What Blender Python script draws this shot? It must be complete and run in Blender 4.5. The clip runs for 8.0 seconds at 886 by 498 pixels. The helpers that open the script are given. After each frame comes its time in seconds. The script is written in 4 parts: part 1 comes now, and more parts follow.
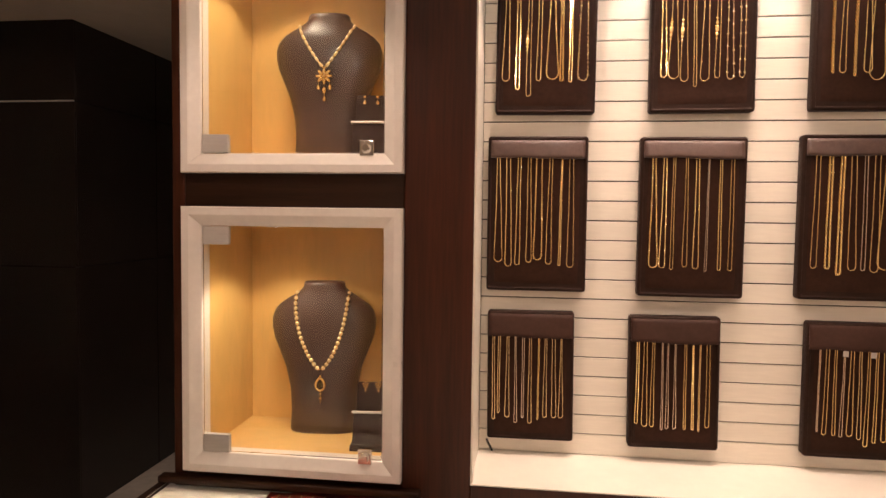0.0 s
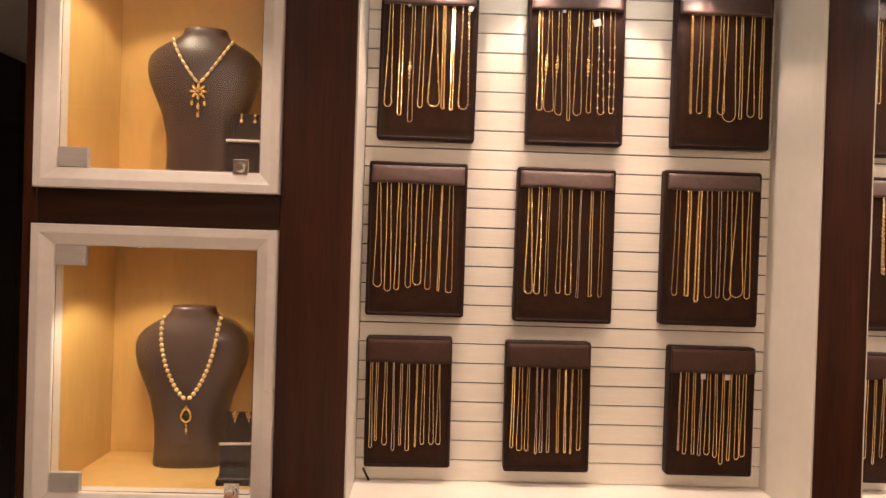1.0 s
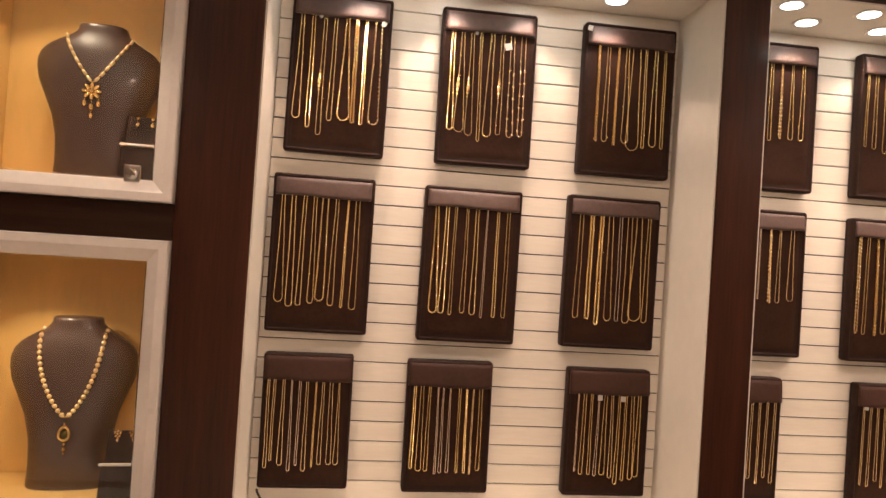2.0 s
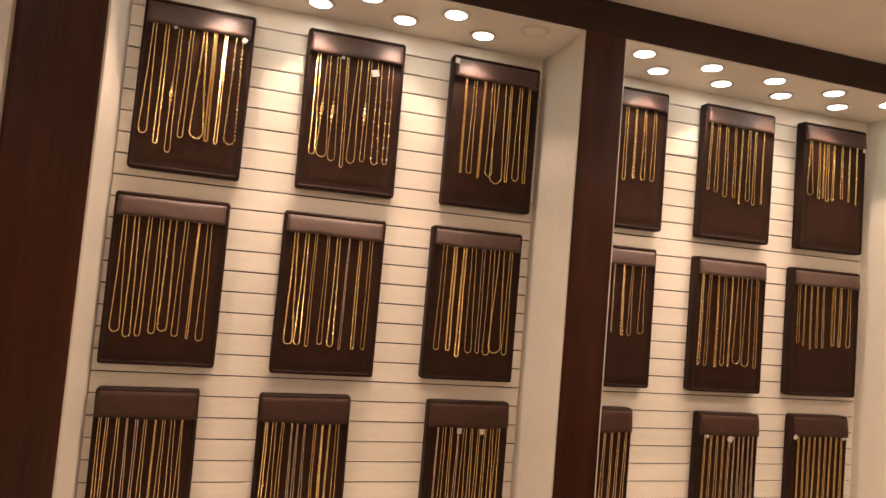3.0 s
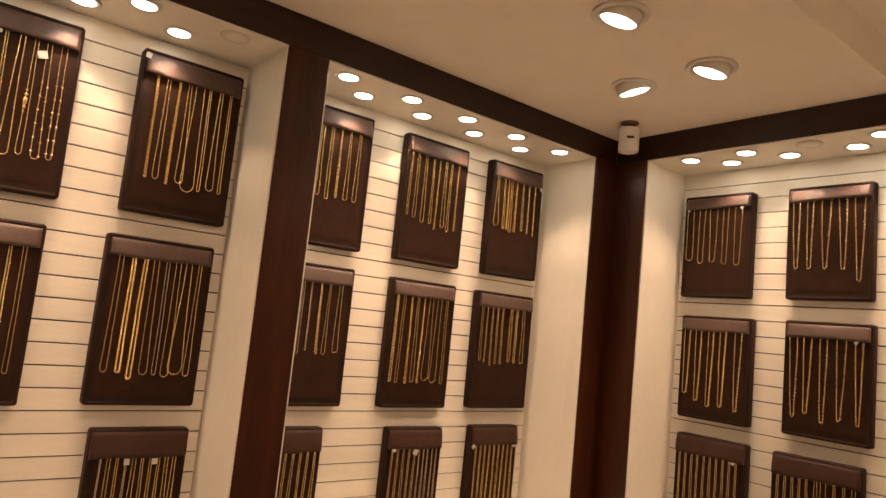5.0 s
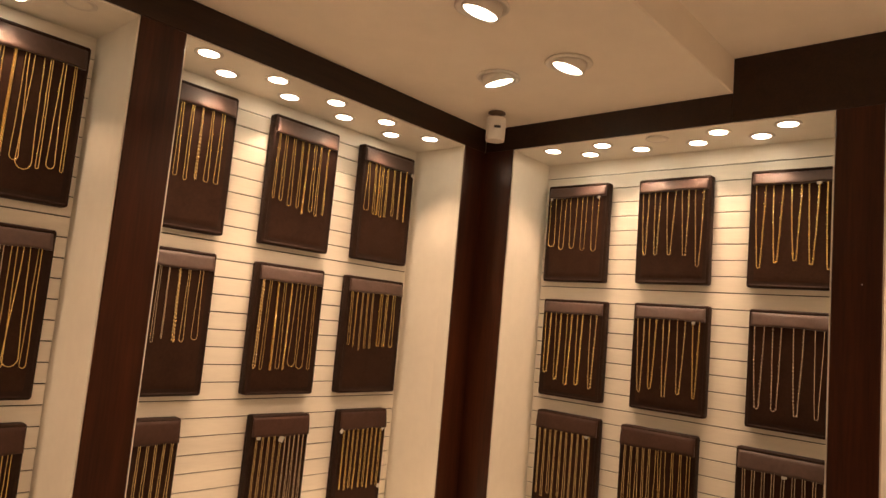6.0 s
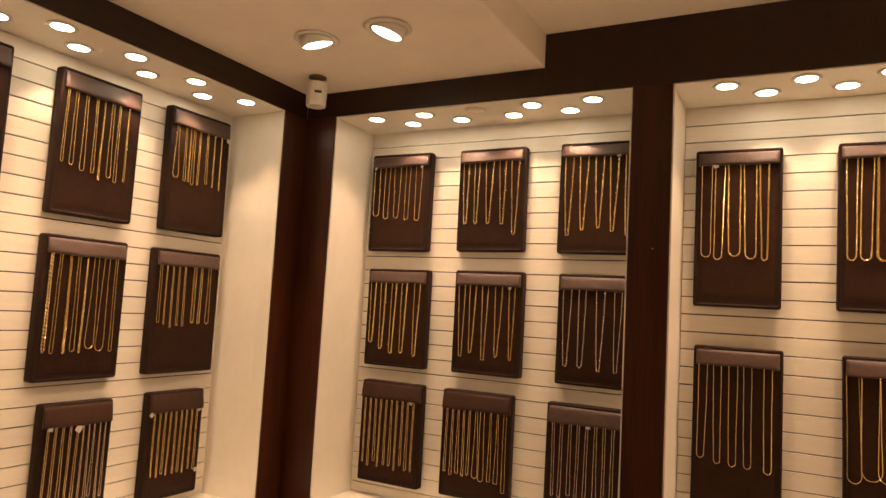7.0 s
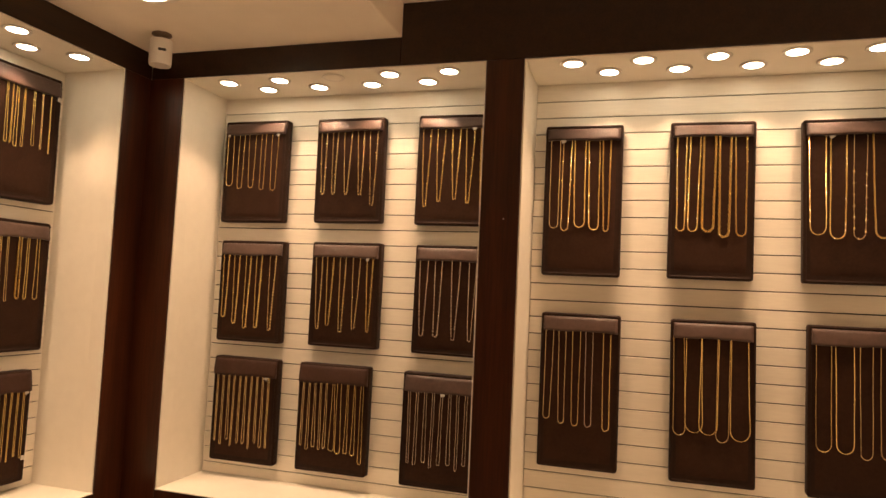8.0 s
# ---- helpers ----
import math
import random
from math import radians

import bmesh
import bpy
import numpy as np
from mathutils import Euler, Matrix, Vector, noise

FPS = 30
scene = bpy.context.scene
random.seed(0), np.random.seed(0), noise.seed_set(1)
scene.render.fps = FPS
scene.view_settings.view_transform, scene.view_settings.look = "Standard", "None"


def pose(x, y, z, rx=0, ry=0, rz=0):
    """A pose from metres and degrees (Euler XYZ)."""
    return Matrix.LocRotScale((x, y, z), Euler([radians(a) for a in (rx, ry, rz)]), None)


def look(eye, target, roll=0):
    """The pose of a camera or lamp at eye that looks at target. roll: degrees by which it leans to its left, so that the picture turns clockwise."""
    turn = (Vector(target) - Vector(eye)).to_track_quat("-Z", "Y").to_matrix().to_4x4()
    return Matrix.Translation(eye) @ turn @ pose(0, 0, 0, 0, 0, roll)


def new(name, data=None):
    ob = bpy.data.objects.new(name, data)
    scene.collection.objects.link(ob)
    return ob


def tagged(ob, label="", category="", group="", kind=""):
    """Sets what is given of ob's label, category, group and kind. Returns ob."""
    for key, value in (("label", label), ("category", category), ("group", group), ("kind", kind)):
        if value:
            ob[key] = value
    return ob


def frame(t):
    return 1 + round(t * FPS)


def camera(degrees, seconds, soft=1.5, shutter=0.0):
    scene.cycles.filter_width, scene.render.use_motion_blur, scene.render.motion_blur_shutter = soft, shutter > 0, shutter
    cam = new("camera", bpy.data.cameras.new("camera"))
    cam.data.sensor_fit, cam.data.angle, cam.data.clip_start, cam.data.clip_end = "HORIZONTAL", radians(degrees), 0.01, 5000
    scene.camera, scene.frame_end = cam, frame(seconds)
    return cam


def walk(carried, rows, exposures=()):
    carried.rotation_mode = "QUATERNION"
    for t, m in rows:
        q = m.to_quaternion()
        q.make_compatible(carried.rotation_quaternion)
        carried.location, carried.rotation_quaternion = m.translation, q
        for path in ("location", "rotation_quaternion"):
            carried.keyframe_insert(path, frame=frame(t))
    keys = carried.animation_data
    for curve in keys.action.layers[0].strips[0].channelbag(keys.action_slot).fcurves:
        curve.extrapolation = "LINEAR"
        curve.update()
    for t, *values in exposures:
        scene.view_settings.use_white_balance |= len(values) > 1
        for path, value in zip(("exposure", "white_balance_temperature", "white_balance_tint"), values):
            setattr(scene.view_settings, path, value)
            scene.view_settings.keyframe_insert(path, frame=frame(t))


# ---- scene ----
cam = camera(66.5, 8.0)
PATH = [
    (0, (0.062, 0.087, 1.634), (-0.202, 2.067, 1.532), 0.7),
    (0.5, (0.084, 0.092, 1.633), (-0.041, 2.086, 1.556), 1.0),
    (1, (0.095, 0.1, 1.629), (0.139, 2.099, 1.614), 1.8),
    (2.5, (0.176, 0.121, 1.656), (0.563, 2.082, 1.712), 4.5),
    (3, (0.201, 0.134, 1.667), (0.78, 2.044, 1.785), 4.8),
    (3.5, (0.225, 0.128, 1.684), (0.949, 1.982, 1.876), 4.7),
    (4, (0.246, 0.125, 1.689), (1.11, 1.915, 1.906), 5.5),
    (4.5, (0.27, 0.115, 1.69), (1.304, 1.813, 1.912), 5.7),
    (4.7, (0.286, 0.111, 1.689), (1.406, 1.752, 1.913), 5.7),
    (5.8, (0.321, 0.084, 1.691), (1.761, 1.454, 1.911), 5.5),
    (6, (0.327, 0.073, 1.693), (1.813, 1.395, 1.907), 5.1),
    (6.5, (0.352, 0.066, 1.687), (2.004, 1.177, 1.876), 4.1),
    (7, (0.371, 0.059, 1.688), (2.137, 0.983, 1.858), 3.2),
    (7.5, (0.393, 0.042, 1.68), (2.252, 0.765, 1.827), 2.9),
    (8, (0.4, 0.02, 1.663), (2.31, 0.599, 1.796), 2.6),
]
EXPOSURES = [(0, 0.30, 5400, 16), (1, 0.24, 5400, 16), (3, 0.08, 5650, 15), (4.5, -0.06, 6200, 15), (6.5, 0.0, 6700, 15), (8, 0.02, 6950, 15)]
walk(cam, [(t, look(eye, target, roll)) for t, eye, target, roll in PATH], EXPOSURES)

# ---- light ----
WARM = (1.0, 0.665, 0.41)       # halogen and LED colour
NICHE_WATTS = 7.7             # each small niche spot
GIMBAL_WATTS = 8.0            # each tilting ceiling spot
FILL_WATTS = 215.0             # each unseen downlight added behind as fill
CABINET_WATTS = 3.5            # the spot in each glass cabinet
world = bpy.data.worlds.new("world")
scene.world = world
world.use_nodes = True
world.node_tree.nodes["Background"].inputs["Color"].default_value = (0.05, 0.035, 0.02, 1)
world.node_tree.nodes["Background"].inputs["Strength"].default_value = 0.02


def spot(place, target, watts, degrees, blend, radius, colour=WARM):
    data = bpy.data.lights.new("spot", "SPOT")
    data.energy, data.spot_size, data.spot_blend, data.shadow_soft_size, data.color = watts, radians(degrees), blend, radius, colour
    ob = new("spot", data)
    ob.matrix_world = look(place, target)
    return ob


# ---- materials ----
def material(name, colour, rough=0.5, metal=0.0, coat=0.0, vary=0.0, vary_scale=(8, 8, 8), second=None,
             bump=0.0, bump_scale=(200, 200, 200), rough_vary=0.0, random=0.0, specular=0.5):
    """A principled surface with a two-scale colour variation, roughness variation and fine relief, in object space."""
    m = bpy.data.materials.new(name)
    m.use_nodes = True
    nt = m.node_tree
    b = nt.nodes["Principled BSDF"]
    b.inputs["Roughness"].default_value, b.inputs["Metallic"].default_value = rough, metal
    b.inputs["Coat Weight"].default_value, b.inputs["Coat Roughness"].default_value = coat, 0.12
    b.inputs["Specular IOR Level"].default_value = specular
    b.inputs["Base Color"].default_value = (*colour, 1)
    tc = nt.nodes.new("ShaderNodeTexCoord")
    oi = nt.nodes.new("ShaderNodeObjectInfo")

    def field(scale, detail):
        mp = nt.nodes.new("ShaderNodeMapping")
        mp.inputs["Scale"].default_value = scale
        add = nt.nodes.new("ShaderNodeVectorMath")
        add.operation = "ADD"
        nt.links.new(tc.outputs["Object"], add.inputs[0])
        nt.links.new(oi.outputs["Random"], add.inputs[1])
        nt.links.new(add.outputs[0], mp.inputs["Vector"])
        n = nt.nodes.new("ShaderNodeTexNoise")
        n.inputs["Scale"].default_value, n.inputs["Detail"].default_value = 1.0, detail
        nt.links.new(mp.outputs[0], n.inputs["Vector"])
        return n.outputs["Fac"]
    if vary:
        big, small = field(vary_scale, 5), field([s * 6.3 for s in vary_scale], 3)
        mix = nt.nodes.new("ShaderNodeMath")
        mix.operation = "MULTIPLY_ADD"
        mix.inputs[1].default_value = 0.45
        nt.links.new(small, mix.inputs[0])
        half = nt.nodes.new("ShaderNodeMath")
        half.operation = "MULTIPLY"
        half.inputs[1].default_value = 0.55
        nt.links.new(big, half.inputs[0])
        nt.links.new(half.outputs[0], mix.inputs[2])
        ramp = nt.nodes.new("ShaderNodeValToRGB")
        lo = [c * (1 - vary) for c in colour] if second is None else second
        ramp.color_ramp.elements[0].color, ramp.color_ramp.elements[0].position = (*lo, 1), 0.34
        ramp.color_ramp.elements[1].color, ramp.color_ramp.elements[1].position = (*[min(1, c * (1 + 0.35 * vary)) for c in colour], 1), 0.66
        nt.links.new(mix.outputs[0], ramp.inputs["Fac"])
        out = ramp.outputs["Color"]
        if random:
            hsv = nt.nodes.new("ShaderNodeHueSaturation")
            mr = nt.nodes.new("ShaderNodeMapRange")
            mr.inputs["To Min"].default_value, mr.inputs["To Max"].default_value = 1 - random, 1 + random
            nt.links.new(oi.outputs["Random"], mr.inputs["Value"])
            nt.links.new(mr.outputs[0], hsv.inputs["Value"])
            nt.links.new(out, hsv.inputs["Color"])
            out = hsv.outputs["Color"]
        nt.links.new(out, b.inputs["Base Color"])
    if rough_vary:
        mr = nt.nodes.new("ShaderNodeMapRange")
        mr.inputs["To Min"].default_value, mr.inputs["To Max"].default_value = rough - rough_vary, rough + rough_vary
        nt.links.new(field([s * 1.7 for s in vary_scale], 4), mr.inputs["Value"])
        nt.links.new(mr.outputs[0], b.inputs["Roughness"])
    if bump:
        bp = nt.nodes.new("ShaderNodeBump")
        bp.inputs["Strength"].default_value, bp.inputs["Distance"].default_value = bump, 0.002
        nt.links.new(field(bump_scale, 3), bp.inputs["Height"])
        nt.links.new(bp.outputs[0], b.inputs["Normal"])
    return m


def glow(name, colour, strength):
    m = bpy.data.materials.new(name)
    m.use_nodes = True
    nt = m.node_tree
    nt.nodes.remove(nt.nodes["Principled BSDF"])
    e = nt.nodes.new("ShaderNodeEmission")
    e.inputs["Color"].default_value, e.inputs["Strength"].default_value = (*colour, 1), strength
    nt.links.new(e.outputs[0], nt.nodes["Material Output"].inputs["Surface"])
    return m


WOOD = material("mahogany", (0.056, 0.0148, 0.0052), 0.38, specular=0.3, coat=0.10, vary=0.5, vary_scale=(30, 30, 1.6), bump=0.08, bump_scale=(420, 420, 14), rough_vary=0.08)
# Same mahogany across the grain, with the headers' shade put into its colour.
WOOD_H = material("mahogany_across_shaded", (0.029, 0.0108, 0.0044), 0.38, specular=0.3, coat=0.10, vary=0.5, vary_scale=(1.6, 30, 30), bump=0.08, bump_scale=(14, 420, 420), rough_vary=0.08)
CREAM = material("cream_laminate", (0.86, 0.82, 0.73), 0.42, vary=0.05, vary_scale=(5, 5, 5), bump=0.03, bump_scale=(300, 300, 300), rough_vary=0.08)
SLAT = material("cream_slat", (0.86, 0.81, 0.71), 0.40, vary=0.07, vary_scale=(4, 9, 30), bump=0.05, bump_scale=(60, 300, 300), rough_vary=0.1, random=0.02)
# Near-black backing: the shade inside the slat grooves is put into its colour.
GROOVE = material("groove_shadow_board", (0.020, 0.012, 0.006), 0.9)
WHITE = material("white_lacquer", (0.84, 0.79, 0.74), 0.30, coat=0.2, vary=0.06, vary_scale=(12, 12, 12), bump=0.05, bump_scale=(120, 120, 40), rough_vary=0.06)
AMBER = material("amber_laminate", (0.76, 0.495, 0.15), 0.40, vary=0.12, vary_scale=(14, 14, 3), bump=0.03, bump_scale=(200, 200, 30), rough_vary=0.06)
PAINT = material("ceiling_paint", (0.86, 0.79, 0.69), 0.85, vary=0.06, vary_scale=(2, 2, 2), bump=0.12, bump_scale=(160, 160, 160))
WALLPAINT = material("wall_paint", (0.68, 0.60, 0.50), 0.8, vary=0.06, vary_scale=(2, 2, 2), bump=0.1, bump_scale=(160, 160, 160))
TILE = material("floor_marble", (0.74, 0.69, 0.61), 0.2, vary=0.18, vary_scale=(3, 3, 3), rough_vary=0.05)
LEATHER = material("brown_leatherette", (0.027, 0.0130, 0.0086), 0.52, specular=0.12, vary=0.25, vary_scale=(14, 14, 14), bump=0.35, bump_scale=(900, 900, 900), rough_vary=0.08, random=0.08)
# Same leatherette as LEATHER, lightened: the sheen on the flaps is in the colour.
FLAP = material("brown_leatherette_flap_sheen", (0.084, 0.050, 0.040), 0.40, specular=0.38, vary=0.22, vary_scale=(16, 16, 16), bump=0.35, bump_scale=(900, 900, 900), rough_vary=0.08, random=0.08)
FLAP_DULL = material("dull_brown_leatherette_flap", (0.056, 0.027, 0.0190), 0.48, vary=0.22, vary_scale=(16, 16, 16), bump=0.35, bump_scale=(900, 900, 900), rough_vary=0.08, random=0.08, specular=0.18)
SUEDE = material("brown_face_leather", (0.037, 0.0162, 0.0098), 0.58, specular=0.10, vary=0.25, vary_scale=(20, 20, 20), bump=0.3, bump_scale=(1100, 1100, 1100), rough_vary=0.08, random=0.08)
GOLD = material("gold", (1.0, 0.735, 0.30), 0.21, metal=1.0, vary=0.15, vary_scale=(300, 300, 300), bump=0.1, bump_scale=(1500, 1500, 1500))
PALE = material("pale_gold", (0.99, 0.76, 0.39), 0.22, metal=1.0, vary=0.15, vary_scale=(300, 300, 300), bump=0.1, bump_scale=(1500, 1500, 1500))
SILVER = material("white_gold", (0.82, 0.68, 0.52), 0.24, metal=1.0, vary=0.2, vary_scale=(300, 300, 300), bump=0.1, bump_scale=(1500, 1500, 1500))
MATTE = material("matte_gold", (1.0, 0.82, 0.48), 0.46, metal=1.0, vary=0.12, vary_scale=(300, 300, 300), bump=0.2, bump_scale=(2500, 2500, 2500))
CHROME = material("chrome", (0.75, 0.73, 0.70), 0.14, metal=1.0, vary=0.05, vary_scale=(60, 60, 60), rough_vary=0.04)
STEEL = material("satin_steel", (0.62, 0.59, 0.56), 0.55, metal=0.35, vary=0.1, vary_scale=(20, 200, 200), rough_vary=0.08)
BUST = material("grey_brown_leather_bust", coat=0.5, colour=(0.064, 0.037, 0.029), rough=0.33, vary=0.06, vary_scale=(5, 5, 5), bump=0.05, bump_scale=(1200, 1200, 1200), rough_vary=0.02)
BLACK = material("black_glass_panel", (0.018, 0.013, 0.010), 0.16, vary=0.3, vary_scale=(3, 3, 3), rough_vary=0.04)
DARK = material("black_metal", (0.02, 0.018, 0.016), 0.4)
PLASTIC = material("white_plastic", (0.74, 0.70, 0.64), 0.45, vary=0.04, vary_scale=(30, 30, 30))
BROWN = material("brown_plastic", (0.16, 0.10, 0.06), 0.5, vary=0.1, vary_scale=(30, 30, 30))
PAPER = material("paper_tag", (0.62, 0.59, 0.54), 0.7, vary=0.05, vary_scale=(100, 100, 100))
RED = material("red_cloth", (0.42, 0.035, 0.02), 0.75, vary=0.25, vary_scale=(60, 60, 60), bump=0.4, bump_scale=(900, 900, 900))
YELLOWTHREAD = material("gold_thread", (0.60, 0.36, 0.10), 0.6, vary=0.2, vary_scale=(90, 90, 90))
GEM = material("green_stone", (0.10, 0.08, 0.02), 0.08, coat=1.0)
LIT = glow("lit_lens", (1.0, 0.86, 0.62), 16.0)
GLASS = bpy.data.materials.new("clear_glass")
GLASS.use_nodes = True
g = GLASS.node_tree.nodes["Principled BSDF"]
g.inputs["Base Color"].default_value, g.inputs["Roughness"].default_value = (0.97, 0.98, 0.96, 1), 0.01
g.inputs["Transmission Weight"].default_value, g.inputs["IOR"].default_value = 1.0, 1.45


# ---- building helpers ----
def box(bm, x0, x1, y0, y1, z0, z1, bevel=0.0, segments=1):
    """A box with bevelled edges, added to bm."""
    made = bmesh.ops.create_cube(bm, size=1)["verts"]
    for v in made:
        v.co = Vector(((x0 + x1) / 2 + v.co.x * (x1 - x0), (y0 + y1) / 2 + v.co.y * (y1 - y0), (z0 + z1) / 2 + v.co.z * (z1 - z0)))
    if bevel:
        edges = list({e for v in made for e in v.link_edges})
        bmesh.ops.bevel(bm, geom=edges, offset=bevel, segments=segments, profile=0.5, affect="EDGES", clamp_overlap=True)
    return bm


def boxed(*args, **kw):
    return box(bmesh.new(), *args, **kw)


def loft(rings, closed=True, cap=True):
    """A bmesh skinned over rings of points; each ring closes on itself."""
    bm = bmesh.new()
    rows = [[bm.verts.new(p) for p in ring] for ring in rings]
    n = len(rows[0])
    for a, b in zip(rows, rows[1:]):
        for i in range(n if closed else n - 1):
            bm.faces.new((a[i], a[(i + 1) % n], b[(i + 1) % n], b[i]))
    if cap:
        bm.faces.new(rows[0][::-1])
        bm.faces.new(rows[-1])
    bmesh.ops.recalc_face_normals(bm, faces=bm.faces[:])
    return bm


def lathe(profile, n=24):
    """Turned shape from (radius, height) pairs."""
    rings = [[(r * math.cos(2 * math.pi * i / n), r * math.sin(2 * math.pi * i / n), h) for i in range(n)] for r, h in profile]
    return loft(rings)


def mesh_of(name, bm, mat, smooth=False):
    me = bpy.data.meshes.new(name)
    bm.to_mesh(me)
    bm.free()
    me.materials.append(mat)
    if smooth:
        for p in me.polygons:
            p.use_smooth = True
    return me


def part(name, bm, mat, parent, label="", m=None, smooth=False):
    """One mesh object under a thing or a part. bm may be a bmesh or a finished mesh."""
    me = mesh_of(name, bm, mat, smooth) if isinstance(bm, bmesh.types.BMesh) else bm
    ob = new(name, me)
    ob.parent = parent
    if m is not None:
        ob.matrix_basis = m
    if label:
        ob["label"] = label
    return ob


def thing(name, label, category, m=None, group="", kind=""):
    ob = new(name)
    ob.empty_display_size = 0.05
    if m is not None:
        ob.matrix_basis = m
    return tagged(ob, label, category, group, kind)


def solid(name, bm, mat, label, category, group="", kind="", m=None, smooth=False):
    ob = new(name, mesh_of(name, bm, mat, smooth))
    if m is not None:
        ob.matrix_basis = m
    return tagged(ob, label, category, group, kind)


# ---- plan ----
FRONT_N, BACK_N = 1.42, 1.632      # wooden front and slatted back of the north wall
FRONT_E, BACK_E = 2.006, 2.217     # the same of the east wall
LEDGE, HEAD, LOW, HIGH, FAR = 1.091, 2.25, 2.325, 2.415, 2.62
WEST, SOUTH, NORTH, EAST = -4.6, -2.6, 6.2, 2.30

# ---- structure ----
solid("floor", boxed(WEST - 0.1, EAST + 0.1, SOUTH - 0.1, NORTH + 0.1, -0.08, 0), TILE, "pale polished marble shop floor", "floor", kind="structure")
solid("ceiling", boxed(-0.70, EAST + 0.1, SOUTH - 0.1, 0.645, HIGH, HIGH + 0.1), PAINT, "smooth beige painted upper ceiling", "ceiling", kind="structure")
solid("ceiling_soffit", boxed(-0.70, EAST + 0.1, 0.645, 1.80, LOW, HIGH + 0.1, 0.003), PAINT, "dropped beige ceiling soffit along the display wall", "ceiling", kind="structure")
solid("ceiling_far", boxed(WEST - 0.1, -0.70, SOUTH - 0.1, NORTH + 0.1, FAR, FAR + 0.1), PAINT, "beige ceiling of the adjoining room", "ceiling", kind="structure")
solid("ceiling_back", boxed(-0.70, EAST + 0.1, 1.80, NORTH + 0.1, FAR, FAR + 0.1), PAINT, "beige ceiling behind the display wall", "ceiling", kind="structure")
solid("ceiling_step", boxed(-0.74, -0.70, SOUTH - 0.1, 1.80, LOW, FAR), PAINT, "beige step between two ceiling heights", "ceiling", kind="structure")
# West and south walls are added out of view to enclose and bounce light.
solid("wall_west", boxed(WEST - 0.1, WEST, SOUTH - 0.1, NORTH + 0.1, 0, FAR), WALLPAINT, "plain beige painted wall", "wall", kind="structure")
solid("wall_south", boxed(WEST, EAST + 0.1, SOUTH - 0.1, SOUTH, 0, FAR), WALLPAINT, "plain beige painted wall behind", "wall", kind="structure")
solid("wall_far", boxed(WEST, EAST + 0.1, NORTH, NORTH + 0.1, 0, FAR), WALLPAINT, "plain beige painted far wall", "wall", kind="structure")
solid("wall_outer", boxed(EAST, EAST + 0.1, SOUTH, NORTH, 0, FAR), WALLPAINT, "plain outer wall behind the panelling", "wall", kind="structure")

# wooden north wall with two niches and the cabinet bay
NICHES_N = [(-0.055, 0.873), (0.971, 1.906)]
wall_n = thing("wall_north", "dark mahogany panelled wall with lit display niches", "wall", kind="structure")
part("backing", boxed(-0.69, EAST, 1.70, 1.80, 0, LOW), WALLPAINT, wall_n)
for x0, x1 in [(-0.662, -0.195)] + NICHES_N:
    part("lower_panel", boxed(x0, x1, FRONT_N + 0.003, FRONT_N + 0.04, 0, LEDGE - 0.0034, 0.002), WOOD, wall_n)
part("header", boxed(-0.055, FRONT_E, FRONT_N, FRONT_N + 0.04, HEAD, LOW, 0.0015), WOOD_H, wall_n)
part("column", boxed(0.873, 0.971, FRONT_N, FRONT_N + 0.04, 0, HEAD, 0.002), WOOD, wall_n)
part("column", boxed(1.906, FRONT_E, FRONT_N, FRONT_N + 0.04, 0, HEAD, 0.002), WOOD, wall_n)
part("column", boxed(-0.195, -0.055, FRONT_N, FRONT_N + 0.04, 0, LOW, 0.002), WOOD, wall_n)
part("column", boxed(-0.69, -0.662, FRONT_N, FRONT_N + 0.04, 0, LOW, 0.002), WOOD, wall_n)
part("end_panel", boxed(-0.693, -0.672, FRONT_N + 0.041, 1.80, 0, LOW, 0.002), WOOD, wall_n)
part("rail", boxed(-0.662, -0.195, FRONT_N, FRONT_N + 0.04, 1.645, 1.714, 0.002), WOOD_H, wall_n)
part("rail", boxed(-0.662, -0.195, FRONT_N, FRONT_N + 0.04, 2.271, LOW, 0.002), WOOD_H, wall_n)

# wooden east wall with its niches
NICHES_E = [(0.416, 1.310), (-0.610, 0.320)]
wall_e = thing("wall_east", "dark mahogany panelled side wall with lit display niches", "wall", kind="structure")
part("backing", boxed(2.26, EAST, SOUTH, 1.70, 0, HIGH), WALLPAINT, wall_e)
for y0, y1 in NICHES_E:
    part("lower_panel", boxed(FRONT_E + 0.003, FRONT_E + 0.04, y0, y1, 0, LEDGE - 0.0034, 0.002), WOOD, wall_e)
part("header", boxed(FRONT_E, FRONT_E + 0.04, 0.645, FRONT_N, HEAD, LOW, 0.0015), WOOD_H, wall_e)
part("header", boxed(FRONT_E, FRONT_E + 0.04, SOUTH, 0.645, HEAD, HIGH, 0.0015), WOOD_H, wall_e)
part("column", boxed(FRONT_E, FRONT_E + 0.04, 1.310, FRONT_N + 0.04, 0, HEAD, 0.002), WOOD, wall_e)
part("column", boxed(FRONT_E, FRONT_E + 0.04, 0.320, 0.416, 0, HEAD, 0.002), WOOD, wall_e)
part("column", boxed(FRONT_E, FRONT_E + 0.04, SOUTH, -0.610, 0, HEAD, 0.002), WOOD, wall_e)


